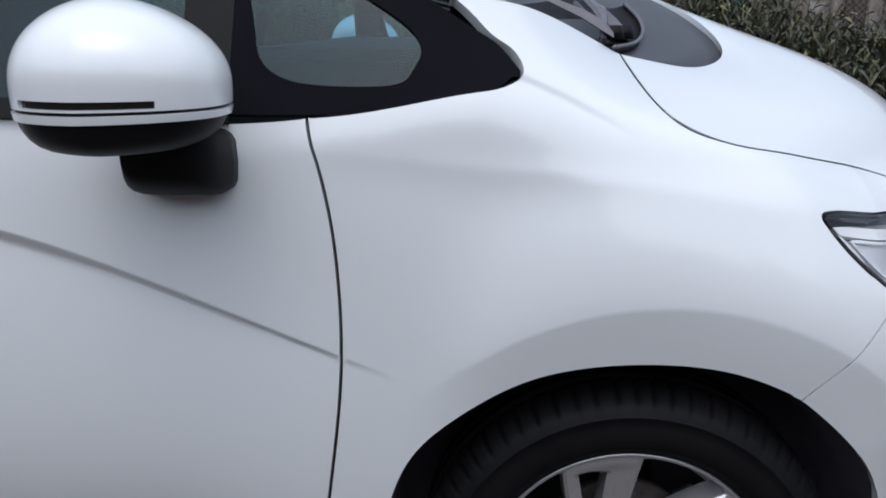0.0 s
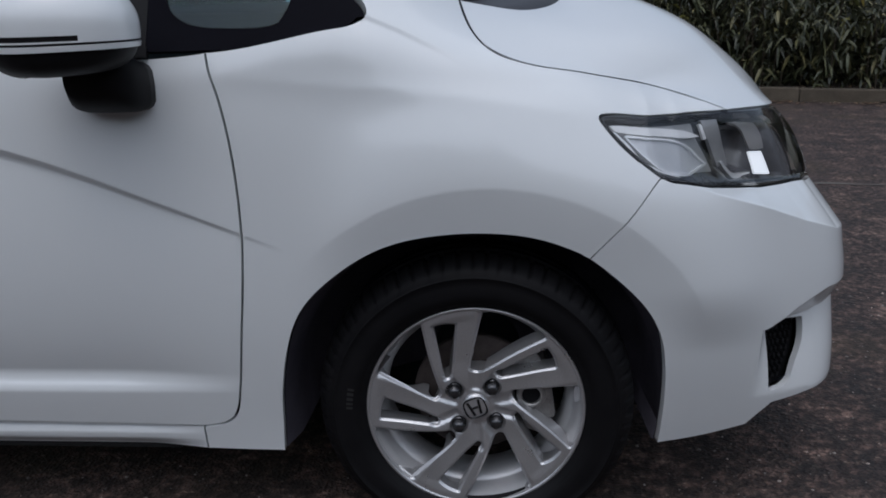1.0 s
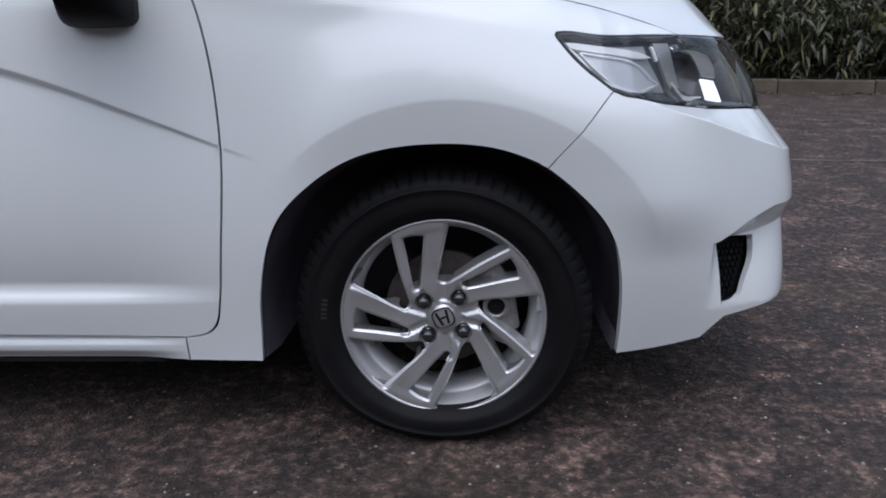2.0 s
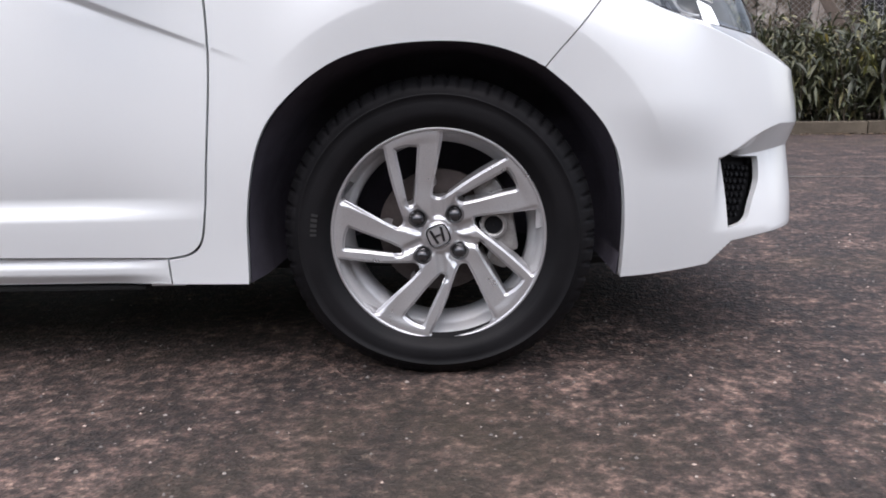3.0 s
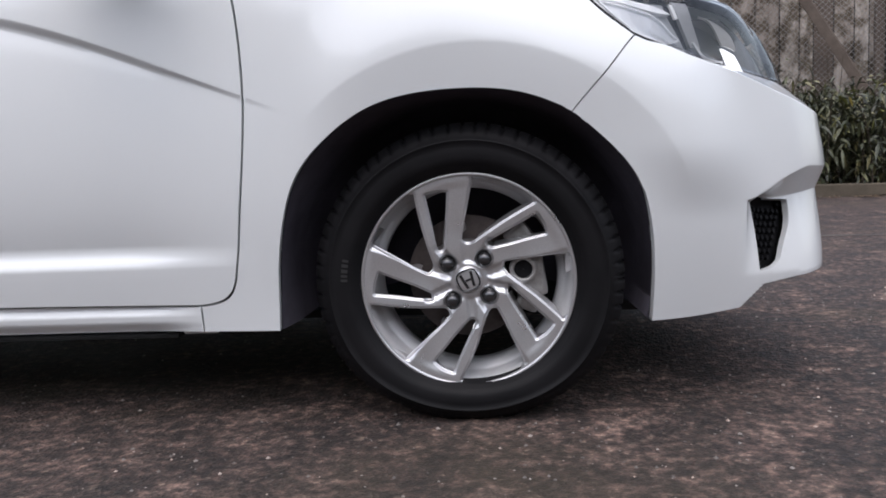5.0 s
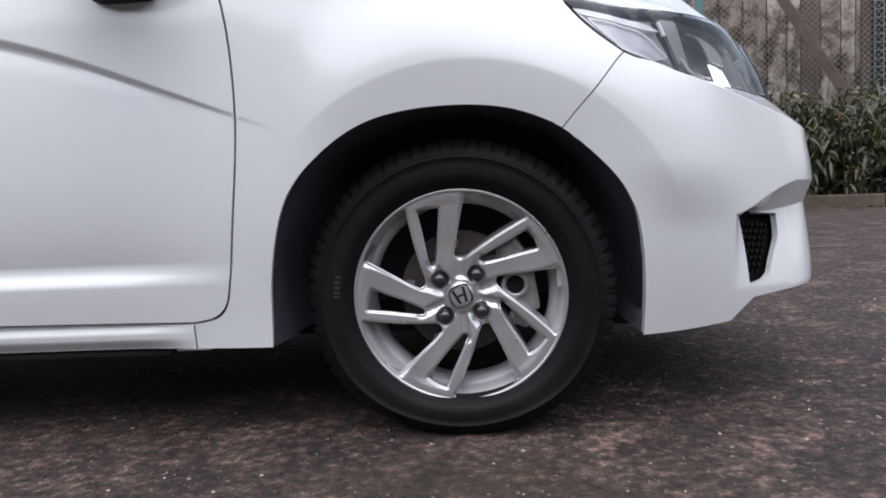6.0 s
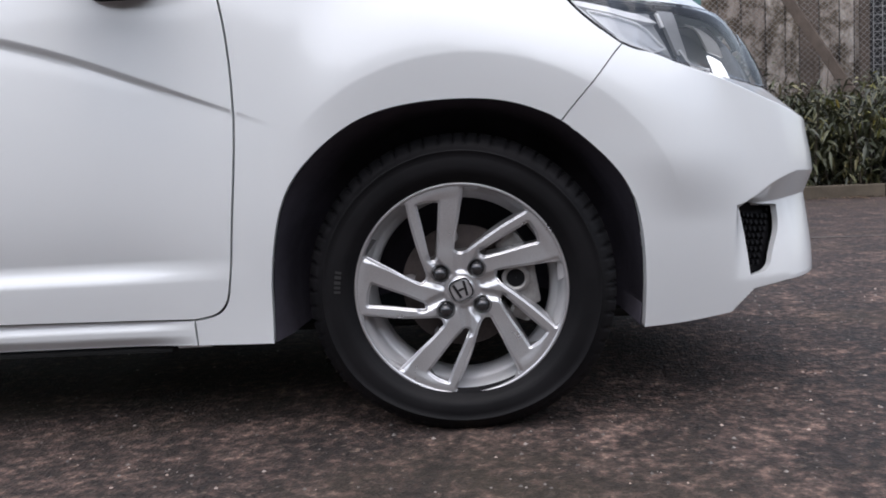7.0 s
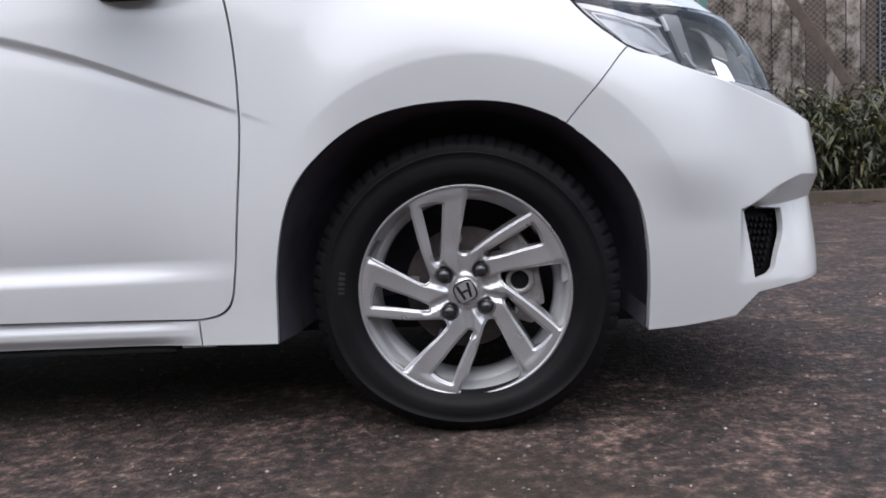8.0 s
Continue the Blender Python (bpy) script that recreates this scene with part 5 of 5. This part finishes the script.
def rim_surf(x, z):
    x, z = np.asarray(x, float), np.asarray(z, float)
    r, a = np.hypot(x, z), np.arctan2(z, x)
    y = -.0105 + .016 * np.clip(1 - r / .205, 0, 1) ** 1.1
    blade = np.cos(5 * (a - radians(103)))
    y = y + .0035 * blade * smooth01((r - .06) / .05) * smooth01((.207 - r) / .02)
    flat_x, flat_z = x.ravel(), z.ravel()
    d = np.empty(flat_x.shape)
    for i in range(0, len(flat_x), 500):
        d[i:i + 500] = np.hypot(flat_x[i:i + 500, None] - HOLE_EDGE[None, :, 0], flat_z[i:i + 500, None] - HOLE_EDGE[None, :, 1]).min(1)
    y = y + .0048 * (1 - smooth01(d.reshape(x.shape) / .0052)) * smooth01((.2155 - r) / .004 + .1)
    # the trailing edge of each blade is chamfered, and valleys run from the openings in towards the hub
    back = r * np.mod(a - radians(85.5), 2 * math.pi / 5)
    y = y + .0065 * (1 - smooth01(back / .015)) * smooth01((r - .080) / .02) * smooth01((.214 - r) / .006)
    for k in range(5):
        for ang, r0, r1, wide, deep in ((131, .036, .090, .013, .0055), (89, .038, .084, .017, .0060)):
            ux, uz = polar(1, ang + 72 * k)
            t = np.clip(x * ux + z * uz, r0, r1)
            y = y + deep * (1 - smooth01((np.hypot(x - t * ux, z - t * uz) - .2 * wide) / (.8 * wide))) * smooth01((r - .031) / .012)
    for pr, pa in NUTS:
        cx, cz = polar(pr, pa)
        y = y + .010 * (1 - smooth01((np.hypot(x - cx, z - cz) - .0172) / .0022))
    return np.stack([x, y, z], -1)


def road_wheel():
    wheel = new("road_wheel")
    wheel["label"] = "silver alloy wheel with five split spokes and a black tyre"
    prof = [(.213, .004), (.2215, -.006), (.224, -.013), (.233, -.0175), (.2335, -.0185), (.236, -.0185), (.2365, -.0195), (.250, -.0225), (.266, -.023), (.279, -.021), (.2795, -.022), (.2825, -.0215),
            (.283, -.0195), (.292, -.014), (.299, -.007), (.304, .0), (.3095, .008), (.3135, .018), (.315, .030), (.3155, .040), (.308, .0415), (.308, .049), (.316, .0505), (.3165, .072), (.309, .0735),
            (.309, .083), (.3165, .0845), (.316, .108), (.308, .1095), (.308, .117), (.315, .1185), (.3135, .136), (.308, .148), (.292, .166), (.266, .174), (.236, .170), (.213, .152)]
    prof = [(.2215 + max(0, r - .2215) * 1.085 if r > .2215 else r, y - .004) for r, y in prof]
    rngt = random.Random(2)
    pitch = [rngt.choice((8, 9, 9, 10)) for _ in range(72)]
    groove = set()
    k = 0
    for p in pitch:
        groove |= {k, k + 1}
        k += p
    def ripple(i, j):
        if 14 <= j <= 19 and i in groove:
            k = .8 if i < 330 or i > 570 else .3
            return ((-.002 * k, .003 * k), (-.005 * k, .004 * k), (-.008 * k, .003 * k), (-.009 * k, .002 * k), (-.009 * k, 0), (-.009 * k, 0))[j - 14]
        if 31 <= j <= 33 and i in groove:
            return (-.007, 0)
        return (0, 0)
    v, f = revolve(prof, 600, ripple)
    # the tyre is pressed flat on the ground and bulges a little there
    v = [(x, y - (.005 * float(smooth01((-z - .19) / .08)) if y < .05 else 0), max(z * (1 - .062 * float(smooth01((-z - .14) / .16))), -HUB + .001)) for x, y, z in v]
    tyre = make("tyre", v, [q[::-1] for q in f], RUBBER, wheel, "black rubber tyre with fine shoulder blocks")
    marks_v, marks_f = [], []
    rngm = random.Random(8)
    for a0, n in ((168, 5),):
        a = a0
        for _ in range(n):
            w = rngm.choice((1.2, 1.6, 2.0))
            q = len(marks_v)
            for r, aa in ((.2475, a), (.2475, a + w), (.2605, a + w), (.2605, a)):
                x, z = polar(r, aa)
                marks_v.append((x, -.0283, z))
            marks_f.append((q, q + 1, q + 2, q + 3))
            a += w + .9
    make("sidewall_marking", marks_v, marks_f, mat("moulded_rubber", (.018, .018, .018), .55), tyre, "raised sidewall marking bars", smooth=False)
    circle = loop(curve([polar(.2192, a) for a in np.linspace(0, 360, 241)[:-1]] + [polar(.2192, 360)], .004))
    rim = panel("rim", [circle] + HOLES, rim_surf, ALLOY, wheel, "silver painted alloy rim", .0045, .040, 0,
                lines=[shrink(h if area(h) > 0 else h[::-1], -d) for h in HOLES for d in (.0012, .0026, .0042, .0060)]
                + [np.array([polar(pr, pa)]) + np.array([polar(d, q) for q in range(0, 360, 12)]) for pr, pa in NUTS for d in (.0160, .0170, .0183, .0196, .0208)])
    v, f = revolve([(.2140, -.0085), (.2146, -.0112), (.2160, -.0130), (.2190, -.0140), (.2212, -.0130), (.2217, -.011), (.2217, .004)], 160)
    make("rim_lip", v, f, ALLOY, rim, "bright rim lip")
    v, f = revolve([(.2142, -.0090), (.2140, -.004), (.2125, .003), (.2095, .010), (.2065, .022), (.2040, .044), (.2000, .050), (.1890, .056), (.1870, .090), (.1930, .135), (.205, .150), (.214, .155)], 120)
    make("barrel", v, f, BARREL, rim, "silver inner barrel of the rim")
    for r, a in NUTS:
        bm = bmesh.new()
        c = bmesh.ops.create_cone(bm, cap_ends=True, segments=6, radius1=.0142, radius2=.0126, depth=.022, matrix=pose(0, 0, 0, 90))
        bmesh.ops.create_cone(bm, cap_ends=True, segments=20, radius1=.0158, radius2=.0150, depth=.006, matrix=pose(0, .009, 0, 90))
        bmesh.ops.create_uvsphere(bm, u_segments=14, v_segments=8, radius=.0120, matrix=pose(0, -.009, 0) @ Matrix.Diagonal((1, .55, 1, 1)))
        x, z = polar(r, a)
        nut = part("wheel_nut", bm, NUT, wheel, "dark chrome wheel nut", True)
        nut.location = (x, .002, z)
        nut.rotation_euler = (0, radians(a * 1.7), 0)
    v, f = revolve([(.0005, -.0035), (.020, -.0035), (.0275, -.0015), (.029, .004), (.029, .02)], 48)
    cap = make("centre_cap", v, f, ALLOY, wheel, "silver centre cap with a dark emblem shape")
    em = bmesh.new()
    tilt = pose(0, 0, 0, 0, -22, 0)
    ringp = []
    for q in range(33):
        t = 2 * math.pi * q / 32
        ex, ez = math.copysign(abs(math.cos(t)) ** .6, math.cos(t)), math.copysign(abs(math.sin(t)) ** .6, math.sin(t))
        ringp.append(tilt @ Vector((ex * .0222, -.0042, ez * .0212)))
    tube(em, ringp, .0017, 5)
    for sx in (-1, 1):
        box(em, (.0056, .003, .032), tilt @ pose(sx * .0092, -.0042, 0, 0, sx * 9, 0), .001)
    box(em, (.012, .003, .0045), tilt @ pose(0, -.0040, .0005), .001)
    part("emblem", em, BLACK_GLOSS, cap, "dark emblem shape")
    return wheel


first_wheel = road_wheel()
first_wheel.parent = car
first_wheel.location = (0, 0, HUB)
for m in (pose(-2.53, 0, HUB), pose(0, 2 * MID, HUB, 0, 0, 180), pose(-2.53, 2 * MID, HUB, 0, 0, 180)):
    copy_thing(first_wheel, m)


def brake(cx, mirror):
    sign = -1 if mirror else 1
    at = Matrix.Translation((cx, 2 * MID if mirror else 0, HUB)) @ Matrix.Diagonal((1, sign, 1, 1))
    v, f = revolve([(.03, .045), (.066, .045), (.068, .062), (.072, .064), (.129, .064), (.130, .068), (.130, .082), (.07, .084)], 72)
    d = make("brake_disc", [at @ Vector(p) for p in v], f, RUST, car, "worn iron brake disc")
    bm = bmesh.new()
    for a, r, size in ((8, .128, (.062, .075, .125)), (36, .135, (.055, .06, .055)), (-22, .135, (.05, .06, .05))):
        x, z = polar(r, a)
        box(bm, size, at @ Matrix.Translation((x, .066, z)) @ pose(0, 0, 0, 0, -a, 0), .010)
    cal = part("brake_caliper", bm, STEEL, car, "grey steel brake caliper")
    v, f = revolve([(.030, .034), (.030, .022), (.0275, .0195), (.0215, .0195), (.019, .022), (.019, .030)], 32)
    at2 = at @ Matrix.Translation((.114, 0, .016))
    make("piston_boss", [at2 @ Vector(p) for p in v], f, STEEL, cal)
    # black disc in the boss stands in for the shaded hole
    v, f = revolve([(.0005, .027), (.019, .027)], 32)
    make("piston", [at2 @ Vector(p) for p in v], f, BLACK_PLASTIC, cal, "black disc standing for the caliper hole")
    v, f = revolve([(.005, .03), (.05, .03), (.06, .05), (.06, .12)], 32)
    make("hub", [at @ Vector(p) for p in v], f, RUST, car)


for cx in (0.0, -2.53):
    for mirror in (False, True):
        brake(cx, mirror)
